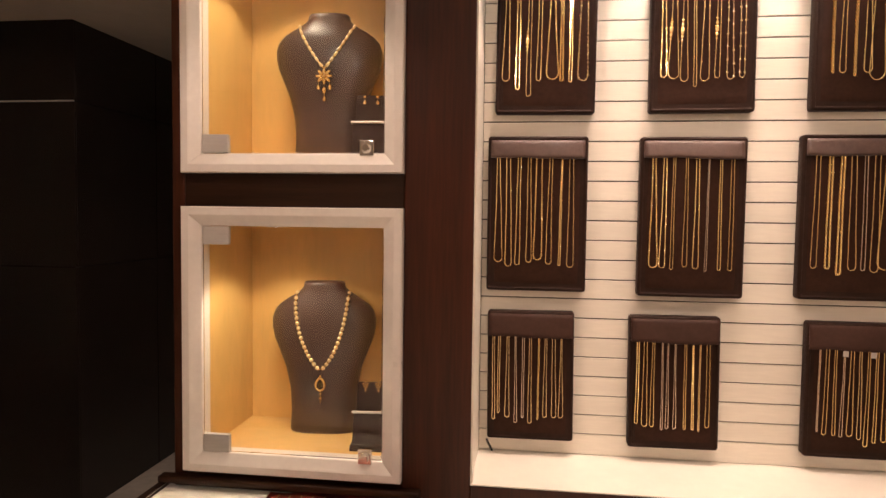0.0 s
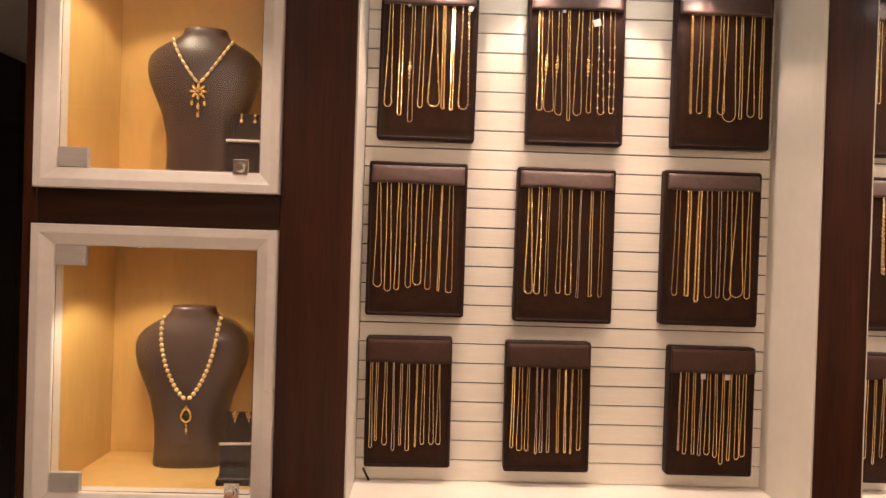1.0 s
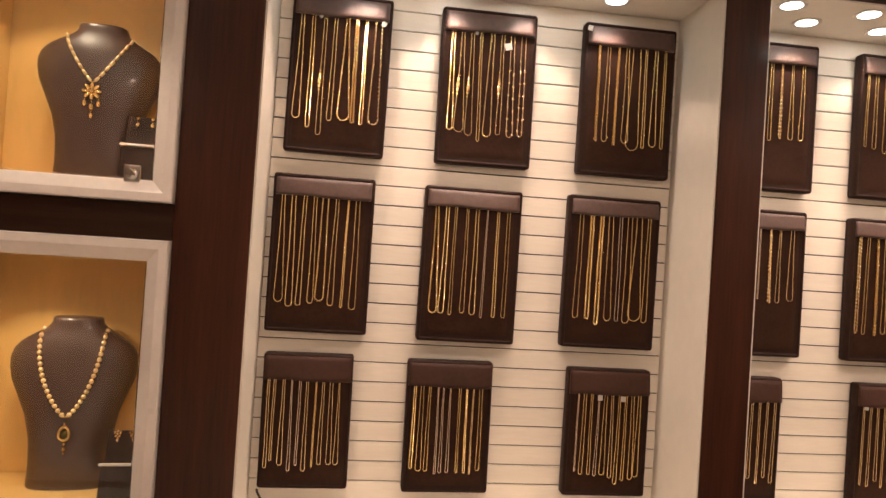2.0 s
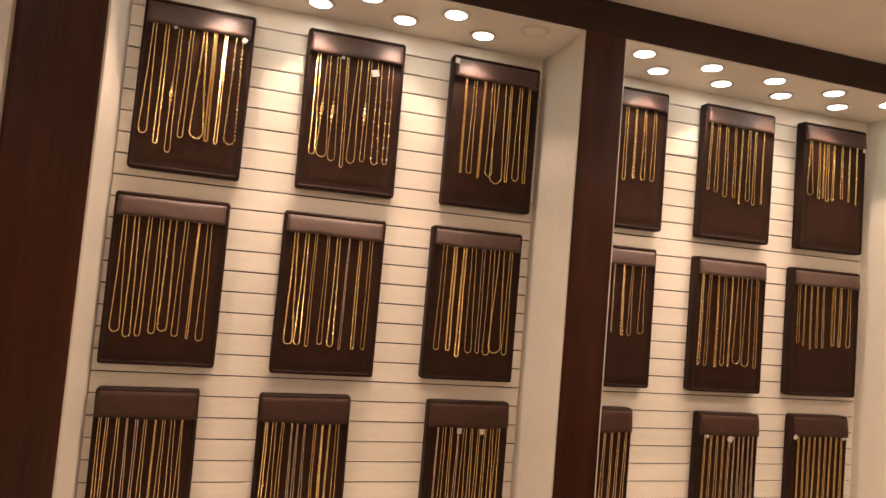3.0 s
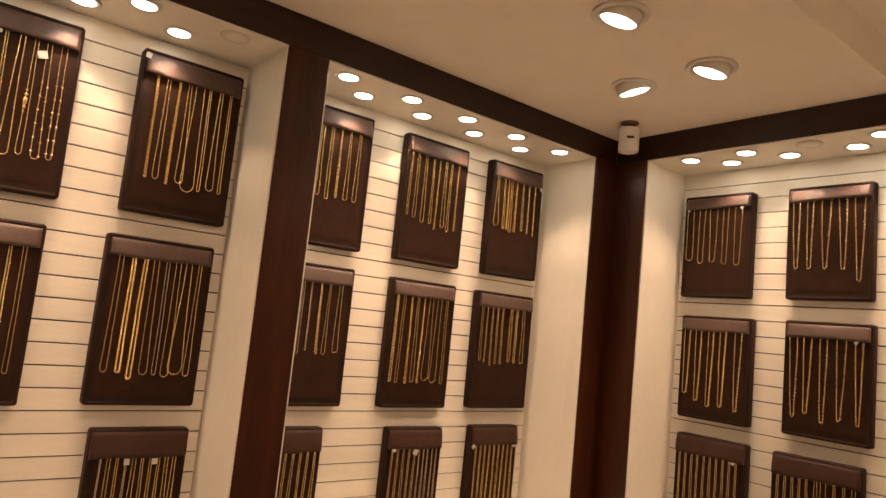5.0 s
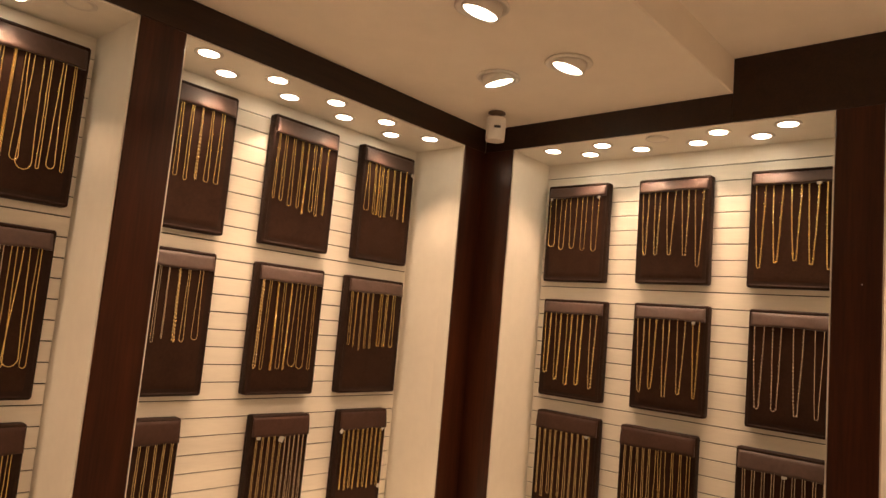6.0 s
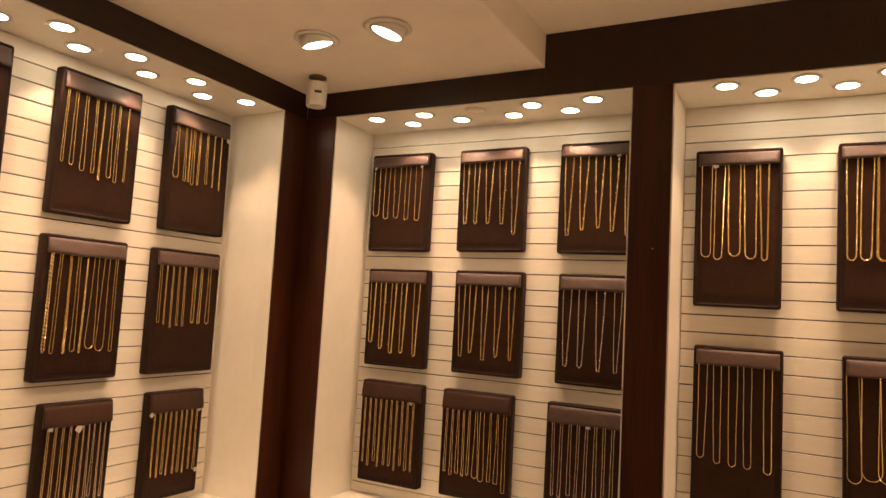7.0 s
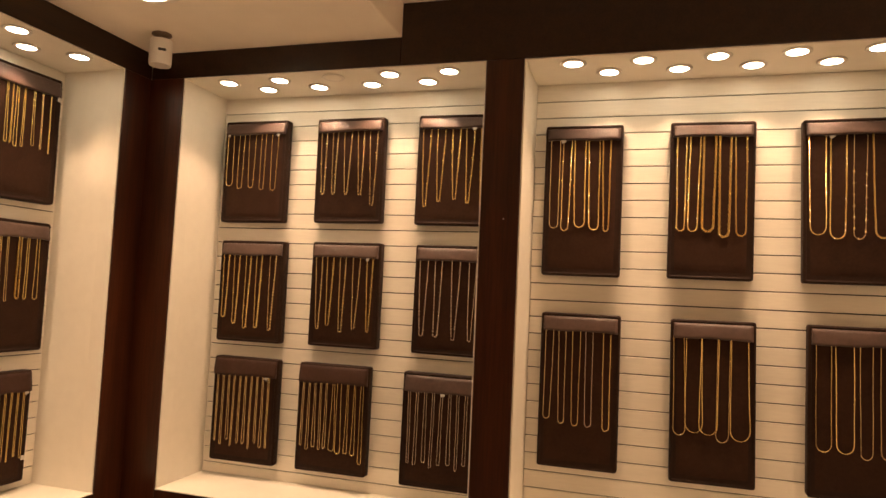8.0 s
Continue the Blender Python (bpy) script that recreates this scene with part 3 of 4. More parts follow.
pad("n", 0.289, 0.510, 1.461, 1.807, 46, [("b", [(0.13, 3, 9, 234)]), ("w", [(0.235, 3, 6, 236), (0.54, 3, 6, 234), (0.755, 2, 3, 240)]), ("f", [(0.32, 2, 3, 238), (0.44, 2, 5, 233), (0.865, 3, 4, 238)]), ("s", [(0.645, 1, 2, 242)])])
pad("n", 0.620, 0.840, 1.463, 1.811, 44, [("f", [(0.14, 4, 6, 240), (0.455, 5, 8, 242), (0.665, 5, 8, 243), (0.875, 3, 6, 242)]), ("c", [(0.25, 3, 4, 238), (0.355, 3, 4, 250)]), ("s", [(0.565, 3, 4, 240)]), ("w", [(0.765, 6, 15, 236)])])
pad("n", -0.034, 0.158, 1.128, 1.420, 58, [("F", [(0.075, 2, 3, 186), (0.14, 2, 2, 176), (0.24, 2, 5, 183), (0.50, 2, 4, 196), (0.68, 2, 4, 180), (0.77, 3, 5, 181), (0.86, 1, 5, 179)]), ("s", [(0.33, 1, 3, 196), (0.42, 2, 2, 184)]), ("f", [(0.60, 1, 1, 186)])])
pad("n", 0.278, 0.470, 1.125, 1.418, 58, [("w", [(0.10, 2, 3, 181), (0.70, 1, 2, 190)]), ("f", [(0.18, 3, 6, 184), (0.27, 2, 4, 189), (0.62, 2, 2, 190), (0.87, 3, 4, 184)]), ("s", [(0.37, 1, 2, 190), (0.43, 1, 3, 187), (0.51, 1, 3, 187)]), ("F", [(0.78, 1, 1, 194)])])
pad("n", 0.644, 0.840, 1.125, 1.416, 58, [("s", [(0.13, 1, 1, 178), (0.38, 1, 3, 185)]), ("f", [(0.21, 3, 4, 184), (0.29, 2, 3, 182), (0.46, 3, 6, 182), (0.63, 2, 4, 202), (0.71, 2, 3, 194), (0.79, 3, 5, 192), (0.87, 3, 6, 188)]), ("F", [(0.54, 2, 4, 191)])], [(0.38, 1, 0), (0.66, 2, 0)])
# second niche of the north wall
pad("n", 0.998, 1.218, 1.857, 2.212, 52, [("f", [(0.09, 3, 5, 180), (0.20, 2, 4, 180), (0.33, 3, 5, 178), (0.45, 3, 4, 186), (0.69, 2, 6, 182), (0.82, 3, 6, 180)]), ("x", [(0.57, 1, 2, 176)])])
pad("n", 1.330, 1.552, 1.857, 2.209, 52, [("f", [(0.08, 2, 3, 178), (0.18, 3, 5, 180), (0.30, 3, 6, 190), (0.42, 2, 4, 188), (0.62, 3, 6, 195), (0.71, 2, 4, 200), (0.83, 1, 2, 198)]), ("c", [(0.51, 0, 1, 200)])])
pad("n", 1.653, 1.874, 1.859, 2.210, 52, [("f", [(0.11, 3, 10, 150), (0.24, 2, 4, 156), (0.37, 3, 5, 162), (0.60, 2, 4, 150), (0.84, 1, 1, 162)]), ("w", [(0.31, 1, 2, 156), (0.47, 2, 3, 158)]), ("F", [(0.72, 1, 2, 158)])], [(0.95, 0, 20)])
pad("n", 0.990, 1.210, 1.463, 1.811, 46, [("s", [(0.12, 2, 3, 180), (0.24, 2, 3, 178), (0.36, 2, 3, 178), (0.46, 1, 1, 170)]), ("x", [(0.58, 1, 2, 176)]), ("F", [(0.69, 2, 5, 175), (0.83, 4, 8, 168)])])
pad("n", 1.330, 1.551, 1.461, 1.808, 46, [("x", [(0.09, 2, 3, 231)]), ("f", [(0.19, 3, 4, 233), (0.40, 3, 6, 231), (0.61, 6, 12, 225), (0.74, 7, 11, 231), (0.86, 3, 4, 235)]), ("c", [(0.30, 1, 2, 233)]), ("w", [(0.50, 1, 2, 235)])])
pad("n", 1.641, 1.873, 1.461, 1.807, 46, [("f", [(0.08, 3, 4, 161), (0.17, 1, 2, 165), (0.35, 2, 3, 169), (0.83, 4, 7, 161)]), ("F", [(0.26, 2, 2, 171), (0.44, 2, 3, 169)]), ("c", [(0.59, 4, 5, 161)]), ("w", [(0.70, 3, 4, 163)])])
pad("n", 0.978, 1.168, 1.118, 1.413, 58, [("F", even(9, 0.09, 0.91, 2, 3, 186, 8))])
pad("n", 1.364, 1.550, 1.116, 1.408, 56, [("F", even(5, 0.10, 0.50, 2, 3, 186, 9)), ("s", even(5, 0.58, 0.90, 1, 3, 184, 8))], [(0.12, -6, 10), (0.52, 0, 30, 1.4)])
pad("n", 1.661, 1.850, 1.116, 1.410, 56, [("f", even(9, 0.10, 0.88, 2, 2, 172, 5))], [(0.05, -2, 40), (0.93, -2, 60), (0.93, 168, 5)])
# first niche of the east wall
pad("e", 1.284, 1.067, 1.855, 2.167, 42, [("f", [(0.11, 10, 11, 160), (0.29, 9, 8, 167), (0.46, 12, 8, 166), (0.64, 8, 7, 172), (0.82, 11, 8, 174)])], [(0.09, 0, 20, 0.7), (0.88, 0, 35, 0.8)])
pad("e", 0.966, 0.752, 1.857, 2.166, 40, [("x", [(0.12, 9, 4, 188), (0.29, 8, 4, 186), (0.48, 12, 4, 186), (0.67, 10, 4, 190), (0.86, 12, 4, 220)])])
pad("e", 0.652, 0.437, 1.854, 2.166, 40, [("g", [(0.13, 12, 4, 222), (0.33, 12, 4, 205), (0.53, 12, 4, 203), (0.72, 12, 4, 210), (0.90, 9, 4, 222)])], [(0.80, -1, 80)])
pad("e", 1.272, 1.054, 1.494, 1.798, 44, [("g", [(0.11, 9, 6, 186), (0.28, 9, 5, 206), (0.46, 8, 5, 219), (0.63, 9, 5, 216)]), ("x", [(0.84, 10, 4, 222)])])
pad("e", 0.962, 0.746, 1.497, 1.800, 44, [("x", [(0.12, 10, 4, 211), (0.47, 9, 4, 215), (0.67, 11, 4, 202)]), ("g", [(0.29, 10, 4, 200), (0.86, 9, 3, 212)])], [(0.84, 0, 30, 0.8)])
pad("e", 0.643, 0.428, 1.495, 1.798, 44, [("X", [(0.13, 12, 5, 210), (0.33, 10, 6, 210), (0.56, 12, 4, 218)]), ("s", [(0.78, 10, 4, 215), (0.92, 3, 4, 210)])])
pad("e", 1.269, 1.053, 1.138, 1.447, 54, [("F", even(10, 0.08, 0.88, 2, 3, 200, 9))], [(0.86, -4, 30)])
pad("e", 0.982, 0.762, 1.140, 1.447, 54, [("F", even(5, 0.09, 0.42, 2, 4, 186, 6)), ("f", [(0.52, 3, 9, 190), (0.60, 6, 8, 194), (0.72, 2, 5, 195), (0.82, 2, 6, 195), (0.92, 4, 5, 216)])])
pad("e", 0.661, 0.441, 1.134, 1.444, 52, [("s", even(9, 0.10, 0.94, 3, 4, 194, 8))], [(0.56, 0, 75)])
# second niche of the east wall
pad("e", 0.288, 0.087, 1.726, 2.124, 40, [("F", [(0.14, 12, 11, 235)]), ("w", [(0.30, 11, 9, 240)]), ("b", [(0.46, 14, 13, 232), (0.64, 14, 12, 235)]), ("c", [(0.80, 10, 6, 238)])], [(0.27, 0, 70)])
pad("e", -0.028, -0.228, 1.728, 2.125, 38, [("b", [(0.14, 11, 9, 240), (0.30, 12, 11, 240)]), ("C", [(0.47, 14, 13, 242), (0.65, 13, 11, 252)]), ("c", [(0.83, 13, 11, 250)])])
pad("e", -0.336, -0.536, 1.728, 2.124, 40, [("w", [(0.15, 18, 17, 240)]), ("b", [(0.38, 17, 16, 250)]), ("d", [(0.61, 14, 12, 250)]), ("c", [(0.82, 17, 16, 246)])], [(0.33, 0, 60)])
pad("e", 0.283, 0.081, 1.232, 1.628, 46, [("F", [(0.12, 10, 8, 227), (0.28, 9, 7, 238)]), ("f", [(0.46, 10, 8, 240)]), ("s", [(0.62, 9, 8, 240)]), ("w", [(0.84, 9, 8, 248)])])
pad("e", -0.043, -0.239, 1.230, 1.628, 46, [("f", [(0.10, 12, 14, 235)]), ("w", [(0.28, 18, 20, 228), (0.47, 20, 21, 230), (0.81, 19, 22, 242)]), ("F", [(0.63, 14, 14, 245)])])
pad("e", -0.349, -0.549, 1.230, 1.630, 46, [("f", [(0.16, 16, 16, 248)]), ("w", [(0.38, 19, 18, 246)]), ("F", [(0.60, 13, 12, 254), (0.83, 17, 16, 252)])])


# ---- glass cabinets ----
def cabinet(z0, z1, label):
    x0, x1 = -0.662, -0.195
    ob = thing("display_cabinet", label, "display cabinet", pose((x0 + x1) / 2, FRONT_N, z0), group="glass cabinets")
    w, h = x1 - x0, z1 - z0
    fw, out = 0.040, -0.020
    a = w / 2

    def moulding(p, q, inner_p, inner_q):
        """A mitred length of frame: flat outer land, slope inwards, inner step; p, q outer corners and the inner ones (x, z)."""
        def at(o, i, k, y):
            return (o[0] + (i[0] - o[0]) * k, y, o[1] + (i[1] - o[1]) * k)
        prof = [(0.0, 0.03), (0.0, out + 0.003), (0.06, out), (0.42, out), (0.50, out + 0.0015), (0.96, -0.008), (1.0, -0.006), (1.0, 0.03)]
        return loft([[at(p, inner_p, k, y) for k, y in prof], [at(q, inner_q, k, y) for k, y in prof]])
    o = [(-a, 0), (a, 0), (a, h), (-a, h)]
    n = [(-a + fw, fw), (a - fw, fw), (a - fw, h - fw), (-a + fw, h - fw)]
    for i in range(4):
        j = (i + 1) % 4
        part("frame_rail" if i % 2 == 0 else "frame_stile", moulding(o[i], o[j], n[i], n[j]), WHITE, ob, "white lacquered moulding")
    xi, xo, d, f = -a + 0.036, a - 0.036, 0.262, 0.037
    part("back_panel", boxed(xi - 0.01, xo + 0.01, d, d + 0.012, f - 0.01, h - f + 0.01), AMBER, ob, "amber laminate back")
    part("side_panel", boxed(xi - 0.012, xi, 0.031, d - 0.001, f - 0.01, h - f + 0.01), AMBER, ob, "amber laminate side")
    part("side_panel", boxed(xo, xo + 0.012, 0.031, d - 0.001, f - 0.01, h - f + 0.01), AMBER, ob, "amber laminate side")
    part("bottom_panel", boxed(xi, xo, 0.031, d - 0.001, f - 0.012, f), AMBER, ob, "amber laminate floor")
    part("top_panel", boxed(xi, xo, 0.031, d - 0.001, h - f, h - f + 0.012), AMBER, ob, "amber laminate top")
    lamp = part("lamp", lathe([(0.022, 0.0), (0.028, -0.001), (0.028, -0.004), (0.022, -0.005)], 24), STEEL, ob, "small round recessed lamp", m=pose(-0.055, 0.055, h - f))
    part("lens", lathe([(0.021, -0.001), (0.021, -0.004), (0.002, -0.0055)], 20), LIT, lamp)
    spot(((x0 + x1) / 2 - 0.055, FRONT_N + 0.055, z0 + h - f - 0.012), ((x0 + x1) / 2 - 0.045, FRONT_N + 0.12, z0), CABINET_WATTS, 112, 0.35, 0.018, (1.0, 0.72, 0.40))
    door = part("glass_door", boxed(-a + fw + 0.002, a - fw - 0.002, -0.005, 0.000, fw + 0.002, h - fw - 0.002, 0.0008), GLASS, ob, "clear glass door")
    door.visible_shadow = False
    for z in (fw + 0.001, h - fw - 0.039):
        part("hinge", boxed(-a + fw + 0.003, -a + fw + 0.060, -0.0095, 0.0045, z, z + 0.038, 0.0015, 2), STEEL, door, "satin steel patch hinge")
    lock = part("lock", boxed(a - fw - 0.050, a - fw - 0.021, -0.012, -0.0055, fw - 0.006, fw + 0.026, 0.002, 2), CHROME, door, "square chrome glass lock")
    cyl = lathe([(0.010, 0.0), (0.0105, 0.004), (0.0085, 0.007), (0.0085, 0.010), (0.0065, 0.0112), (0.001, 0.0112)], 20)
    bmesh.ops.rotate(cyl, verts=cyl.verts[:], matrix=Matrix.Rotation(radians(90), 3, "X"))
    bmesh.ops.translate(cyl, verts=cyl.verts[:], vec=(a - fw - 0.0355, -0.0115, fw + 0.010))
    box(cyl, a - fw - 0.0375, a - fw - 0.0335, -0.0242, -0.0225, fw + 0.006, fw + 0.014)
    bmesh.ops.recalc_face_normals(cyl, faces=cyl.faces[:])
    mesh = mesh_of("lock_barrel", cyl, CHROME)
    ob_l = new("lock_barrel", mesh)
    ob_l.parent = door
    return ob


cabinet(1.088, 1.645, "white framed glass cabinet with a necklace bust inside")
cabinet(1.714, 2.271, "white framed upper glass cabinet holding a necklace bust")

PROFILE = [(0.0, 0.076, 0.036), (0.004, 0.0785, 0.038), (0.05, 0.076, 0.040), (0.10, 0.078, 0.043), (0.15, 0.088, 0.047), (0.19, 0.103, 0.050), (0.22, 0.115, 0.051), (0.245, 0.120, 0.050),
           (0.265, 0.1205, 0.048), (0.283, 0.115, 0.045),
           (0.298, 0.103, 0.041), (0.310, 0.086, 0.037), (0.320, 0.069, 0.034), (0.329, 0.056, 0.032), (0.338, 0.048, 0.031), (0.346, 0.047, 0.031), (0.350, 0.045, 0.029)]


def bust_front(x, z):
    """How far the bust's front lies before its middle, at a place across and up."""
    zs = [p[0] for p in PROFILE]
    w, d = np.interp(z, zs, [p[1] for p in PROFILE]), np.interp(z, zs, [p[2] for p in PROFILE])
    return d * max(0.0, 1 - abs(min(1, abs(x) / w)) ** 2.6) ** (1 / 2.6)


def bust(x, y, z, turn, tall):
    rings = []
    for h, w, d in PROFILE:
        ring = []
        for i in range(48):
            a = 2 * math.pi * i / 48
            c, s = math.cos(a), math.sin(a)
            ring.append((w * math.copysign(abs(c) ** (2 / 2.6), c), d * math.copysign(abs(s) ** (2 / 2.6), s), h))
        rings.append(ring)
    return solid("display_bust", loft(rings), BUST, "grey-brown leather necklace bust standing in cabinet", "display bust", group="necklace busts", m=pose(x, y, z, 0, 0, turn) @ Matrix.Diagonal((1, 1, tall, 1)), smooth=True)


def finish_mesh(name, verts, faces, mat, parent, label=""):
    me = bpy.data.meshes.new(name)
    me.from_pydata(verts, [], faces)
    me.materials.append(mat)
    for q in me.polygons:
        q.use_smooth = True
    ob = new(name, me)
    ob.parent = parent
    if label:
        ob["label"] = label
    return ob


def necklace(x, y, z, turn, tall, half, top, bottom, oval, label):
    """Strung beads over a bust in a long V."""
    ob = thing("necklace", label, "necklace", pose(x, y, z, 0, 0, turn) @ Matrix.Diagonal((1, 1, tall, 1)), group="necklaces on busts")
    pts = []
    for k in range(400):
        u = k / 399
        pts.append((half * ((1 - u ** 1.2) ** 0.9 if oval else (1 - u * u) ** 0.75), top - (top - bottom) * u))
    p = np.array(pts)
    d = np.concatenate([[0], np.cumsum(np.hypot(*np.diff(p, axis=0).T))])
    n = int(d[-1] / (0.0148 if oval else 0.0112))
    beads = bpy.data.meshes.new("bead"), bpy.data.meshes.new("small_bead")
    for me, rx, rz in ((beads[0], 0.0036 if oval else 0.0050, 0.0078 if oval else 0.0050), (beads[1], 0.0026, 0.0026)):
        v, f = [], []
        bead_verts(0, 0, 0, rx, rz, v, f, 10)
        me.from_pydata(v, [], f)
        me.materials.append(GOLD if rx < 0.003 else MATTE)
        for q in me.polygons:
            q.use_smooth = True
    for side in (-1, 1):
        for k in range(2 * n):
            s = d[-1] * (k + 0.5) / (2 * n)
            bx, bz = np.interp(s, d, p[:, 0]), np.interp(s, d, p[:, 1])
            ex, ez = np.interp(min(s + 0.003, d[-1]), d, p[:, 0]), np.interp(min(s + 0.003, d[-1]), d, p[:, 1])
            lean = math.degrees(math.atan2(-side * (ex - bx), -(ez - bz)))
            part("bead" if k % 2 == 0 else "small_bead", beads[k % 2], GOLD, ob, m=pose(side * bx, -bust_front(bx, bz) - 0.003, bz, 0, lean, 0))
    return ob


def petal_pendant(ob, z):
    """A flower of eight petals with three drops."""
    y = -bust_front(0, z) - 0.005
    for i in range(8):
        v, f = [], []
        bead_verts(0, 0, 0.0115, 0.0040, 0.0090, v, f, 8)
        part_ob = finish_mesh("petal", v, f, GOLD, ob)
        part_ob.matrix_basis = pose(0, y, z, 0, 45 * i, 0)
    v, f = [], []
    bead_verts(0, 0, 0, 0.0042, 0.0042, v, f, 10)
    finish_mesh("flower_heart", v, f, PALE, ob).matrix_basis = pose(0, y - 0.002, z)
    for x, dz, r in ((-0.013, -0.026, 0.0078), (0.013, -0.026, 0.0078), (0.0, -0.033, 0.0088), (0.0, -0.052, 0.0078)):
        v, f = [], []
        bead_verts(0, 0, 0, r * 0.52, r, v, f, 8)
        bead_verts(0, 0, r + 0.0015, 0.0014, 0.0018, v, f, 6)
        finish_mesh("drop", v, f, GOLD, ob).matrix_basis = pose(x, -bust_front(x, z + dz) - 0.005, z + dz)


def tear_pendant(ob, z):
    """A tear-shaped gold rim round a stone, with two small drops."""
    y = -bust_front(0, z) - 0.006
    v, f = [], []
    pts = []
    for k in range(29):
        a = 2 * math.pi * k / 28
        r = 0.0115 * (1 + 0.38 * max(0, math.cos(a)) ** 4)
        pts.append((r * math.sin(a) * 0.85, r * math.cos(a)))
    tube_verts(np.array(pts), [0.0032] * 29, 8, v, f)
    finish_mesh("rim", v, f, GOLD, ob).matrix_basis = pose(0, y, z)
    v, f = [], []
    bead_verts(0, 0, 0, 0.0060, 0.0078, v, f, 10)
    finish_mesh("stone", v, f, GEM, ob, "dark green stone").matrix_basis = pose(0, y + 0.003, z)
    for dz, r in ((0.021, 0.0035), (-0.020, 0.0038), (-0.030, 0.0050), (-0.039, 0.0026)):
        v, f = [], []
        bead_verts(0, 0, 0, r * 0.75, r, v, f, 8)
        finish_mesh("drop", v, f, GOLD, ob).matrix_basis = pose(0, -bust_front(0, z + dz) - 0.004, z + dz)


FLOOR_LOW, FLOOR_UP = 1.088 + 0.037, 1.714 + 0.037
bust(-0.418, 1.610, FLOOR_LOW, 6, 1.0)
nk = necklace(-0.418, 1.610, FLOOR_LOW, 6, 1.0, 0.060, 0.328, 0.152, False, "long gold bead necklace with tear-shaped pendant on bust")
tear_pendant(nk, 0.117)
bust(-0.405, 1.600, FLOOR_UP, 4, 0.94)
nk = necklace(-0.405, 1.600, FLOOR_UP, 4, 0.94, 0.062, 0.320, 0.214, True, "gold oval-bead necklace with flower pendant on bust")
petal_pendant(nk, 0.196)


def earring_stand(x, y, z, flower):
    ob = thing("earring_stand", "small grey-brown leather easel for earrings in cabinet", "jewellery stand", pose(x, y, z, 0, 0, 4), group="earring stands")
    part("base", boxed(-0.042, 0.042, -0.030, 0.034, 0.0, 0.014, 0.002, 2), LEATHER, ob)
    part("lower_card", boxed(-0.038, 0.038, -0.003, 0.003, 0, 0.066, 0.0015, 2), LEATHER, ob, m=pose(0, -0.018, 0.0135, -14, 0, 0))
    part("lip", boxed(-0.041, 0.041, -0.008, 0.004, -0.002, 0.003, 0.001), STEEL, ob, "thin bright edge", m=pose(0, -0.004, 0.078, -14, 0, 0))
    part("upper_card", boxed(-0.033, 0.033, -0.003, 0.003, 0, 0.062, 0.0015, 2), LEATHER, ob, m=pose(0, 0.002, 0.080, -14, 0, 0))
    for dx in (-0.014, 0.014):
        e = thing("earring", "small gold drop earring pinned to leather easel", "earring", pose(x, y, z, 0, 0, 4) @ pose(dx, 0.008, 0.136), group="earrings")
        v, f = [], []
        if flower:
            for i in range(5):
                a = 2 * math.pi * i / 5
                bead_verts(0.0055 * math.sin(a), 0, 0.0055 * math.cos(a), 0.0026, 0.0028, v, f, 6)
            bead_verts(0, -0.001, 0, 0.0026, 0.0026, v, f, 6)
        else:
            bead_verts(0, 0, 0, 0.0038, 0.0038, v, f, 8)
        finish_mesh("stud", v, f, GOLD, e)
        v, f = [], []
        bead_verts(0, 0, -0.013, 0.0046 if not flower else 0.0024, 0.0052, v, f, 8)
        bead_verts(0, 0, -0.0072, 0.0012, 0.0020, v, f, 6)
        finish_mesh("drop", v, f, PALE, e)


earring_stand(-0.280, 1.505, FLOOR_LOW, True)
earring_stand(-0.292, 1.530, FLOOR_UP, False)

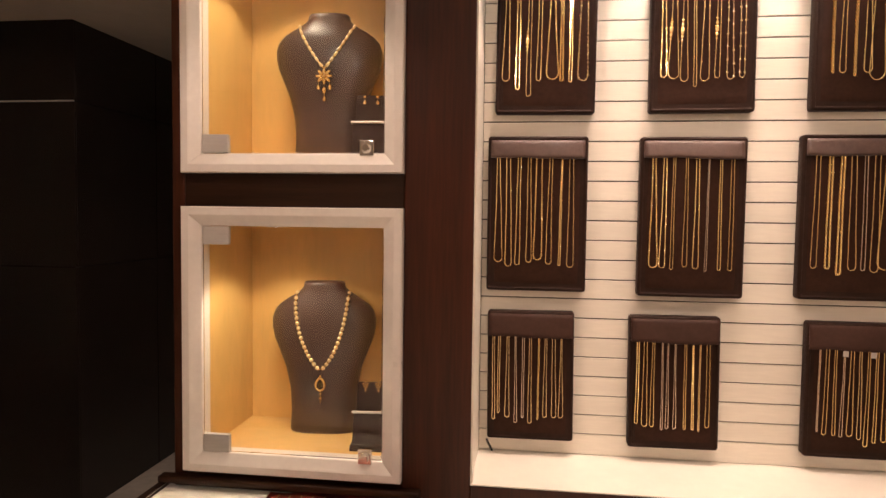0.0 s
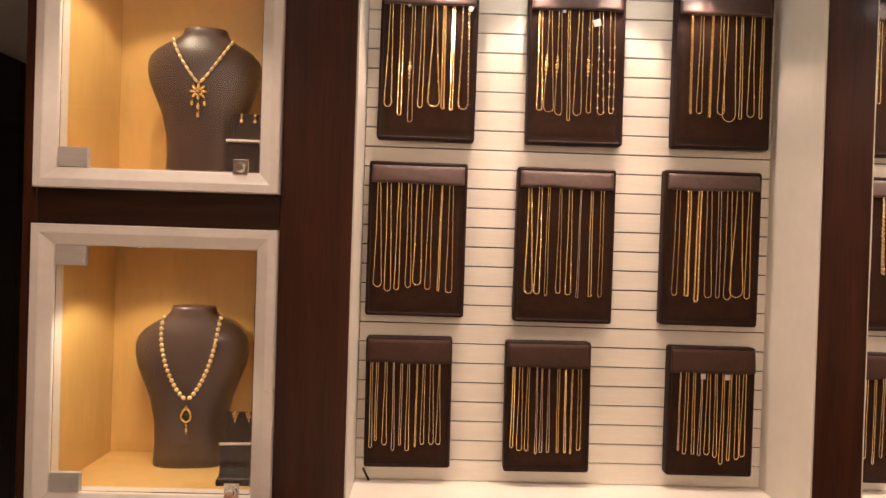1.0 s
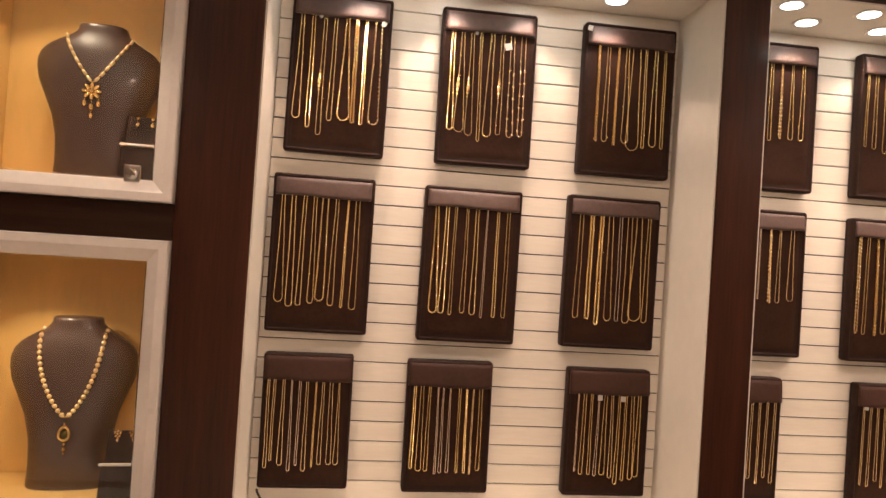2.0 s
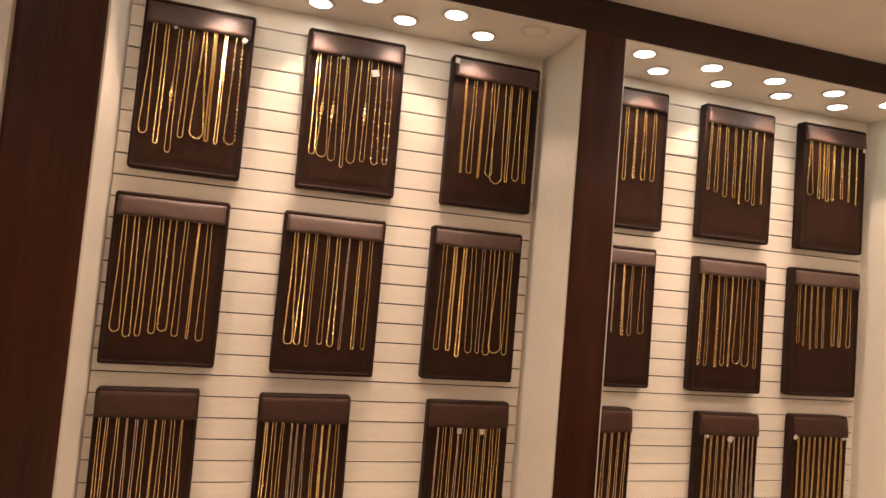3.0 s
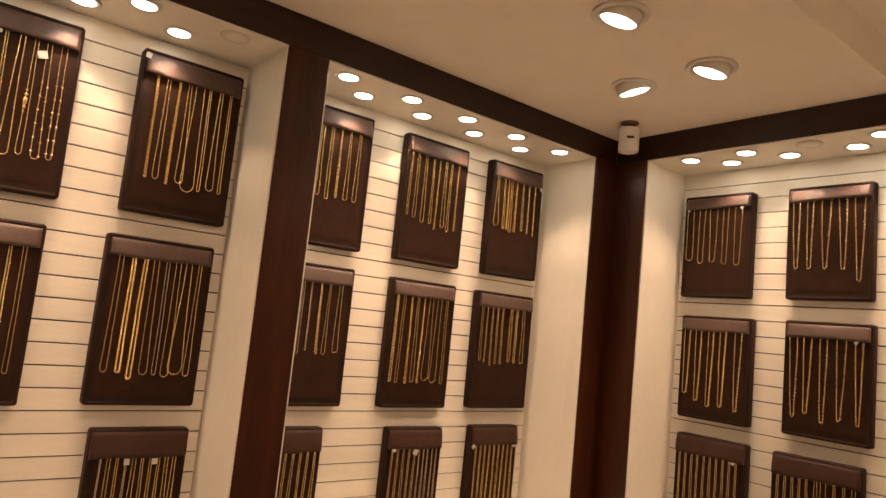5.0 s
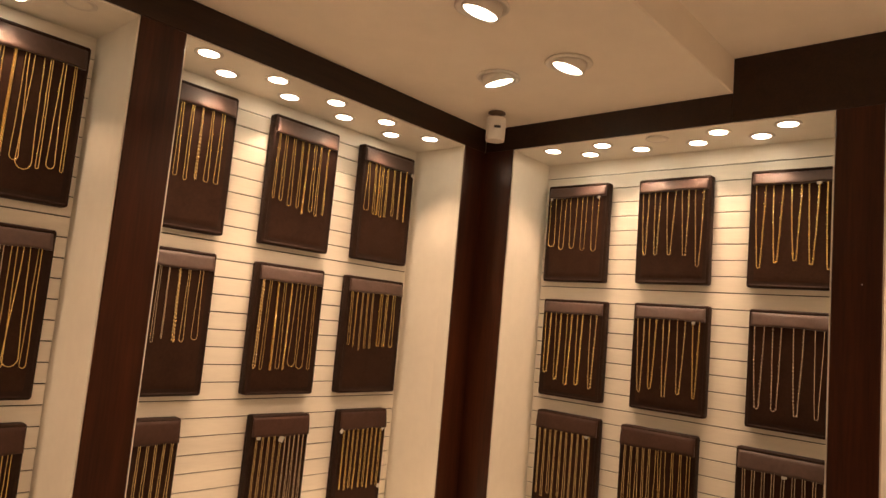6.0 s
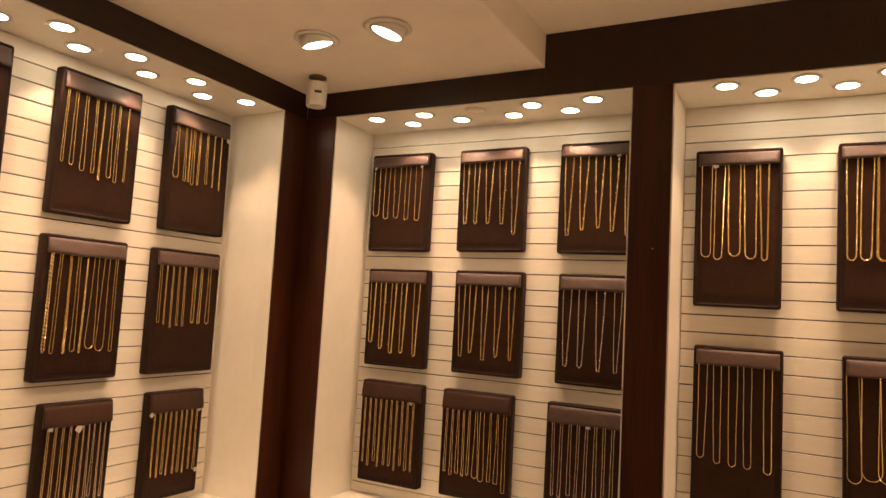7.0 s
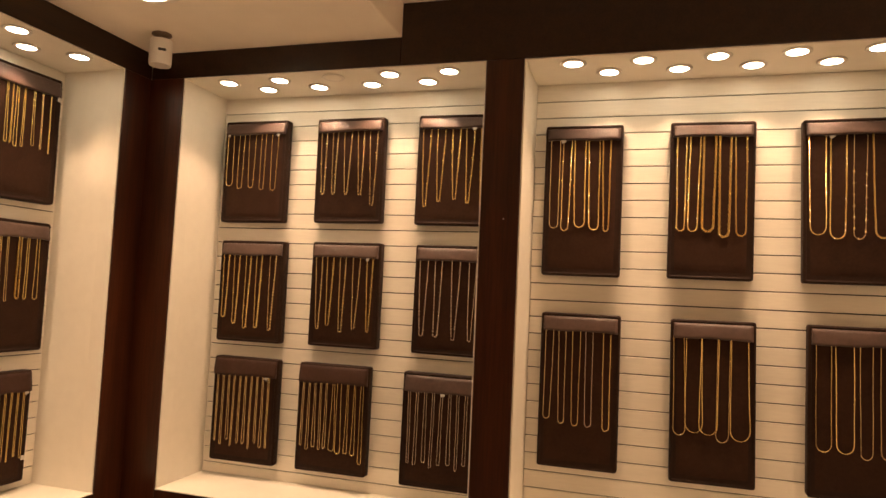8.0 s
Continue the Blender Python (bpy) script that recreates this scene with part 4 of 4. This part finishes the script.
# ---- counter below the cabinets ----
ct = thing("display_counter", "dark wood framed glass-topped display counter below cabinets", "display counter", pose(-0.435, FRONT_N, 0))
part("moulding", boxed(-0.28, 0.28, -0.026, 0.002, 1.061, 1.076, 0.004, 2), WOOD_H, ct)
for x0, x1, y0, y1 in ((-0.285, -0.268, -0.42, 0.002), (0.268, 0.285, -0.42, 0.002), (-0.268, 0.268, -0.42, -0.400)):
    part("top_rail", boxed(x0, x1, y0, y1, 1.018, 1.058, 0.003, 2), WOOD_H, ct)
part("body", boxed(-0.285, 0.285, -0.42, 0.002, 0.0, 1.017, 0.003), WOOD, ct)
part("tray", boxed(-0.267, 0.267, -0.399, 0.001, 1.018, 1.046), CREAM, ct, "cream lined tray")
pane = part("glass_top", boxed(-0.267, 0.267, -0.399, 0.001, 1.0535, 1.0575, 0.0008), GLASS, ct, "clear glass top")
pane.visible_shadow = False
cloth = thing("jewellery_cloth", "folded red cloth with gold threads in counter", "cloth", pose(-0.445, 1.275, 1.0440, 0, 0, 3))
bm = bmesh.new()
rows = [[bm.verts.new((-0.02 + 0.30 * i / 20, -0.13 + 0.27 * j / 16, 0.004 + 0.002 * math.sin(i * 0.9) * math.sin(j * 0.7))) for i in range(21)] for j in range(17)]
for j in range(16):
    for i in range(20):
        bm.faces.new((rows[j][i], rows[j][i + 1], rows[j + 1][i + 1], rows[j + 1][i]))
bmesh.ops.solidify(bm, geom=bm.faces[:], thickness=0.002)
part("cloth_sheet", bm, RED, cloth, smooth=True)
for i in range(11):
    part("thread", boxed(-0.001, 0.001, -0.12, 0.12, 0.0062, 0.0072), YELLOWTHREAD, cloth, "gold woven stripe", m=pose(0.005 + 0.024 * i, 0, 0))

# ---- small things ----
solid("bracket", loft([[(0, -0.012, 0.010), (0, 0.012, 0.010), (0, 0.012, -0.016), (0, -0.012, -0.016)], [(-0.042, -0.004, 0.012), (-0.042, 0.004, 0.012), (-0.042, 0.004, 0.006), (-0.042, -0.004, 0.006)]]),
      DARK, "small dark metal bracket on the panelled wall end", "bracket", m=pose(-0.6935, 1.62, 2.046))
solid("wall_hook", loft([[(0.003 * math.cos(a) + x, y, 0.003 * math.sin(a) + z) for a in (0, 1.57, 3.14, 4.71)] for x, y, z in ((0, 0, 0.020), (0.003, -0.012, 0.018), (0.010, -0.014, 0.006), (0.013, -0.014, 0.0))]),
      DARK, "small black wire hook by the ledge", "hook", m=pose(-0.036, BACK_N - 0.001, LEDGE + 0.004))
solid("screw", lathe([(0.0016, 0.0), (0.0016, 0.0012), (0.0004, 0.0018)], 10), STEEL, "tiny bright screw head in the wooden column", "screw", m=pose(FRONT_E + 0.0002, 0.357, 1.852, 0, -90, 0))
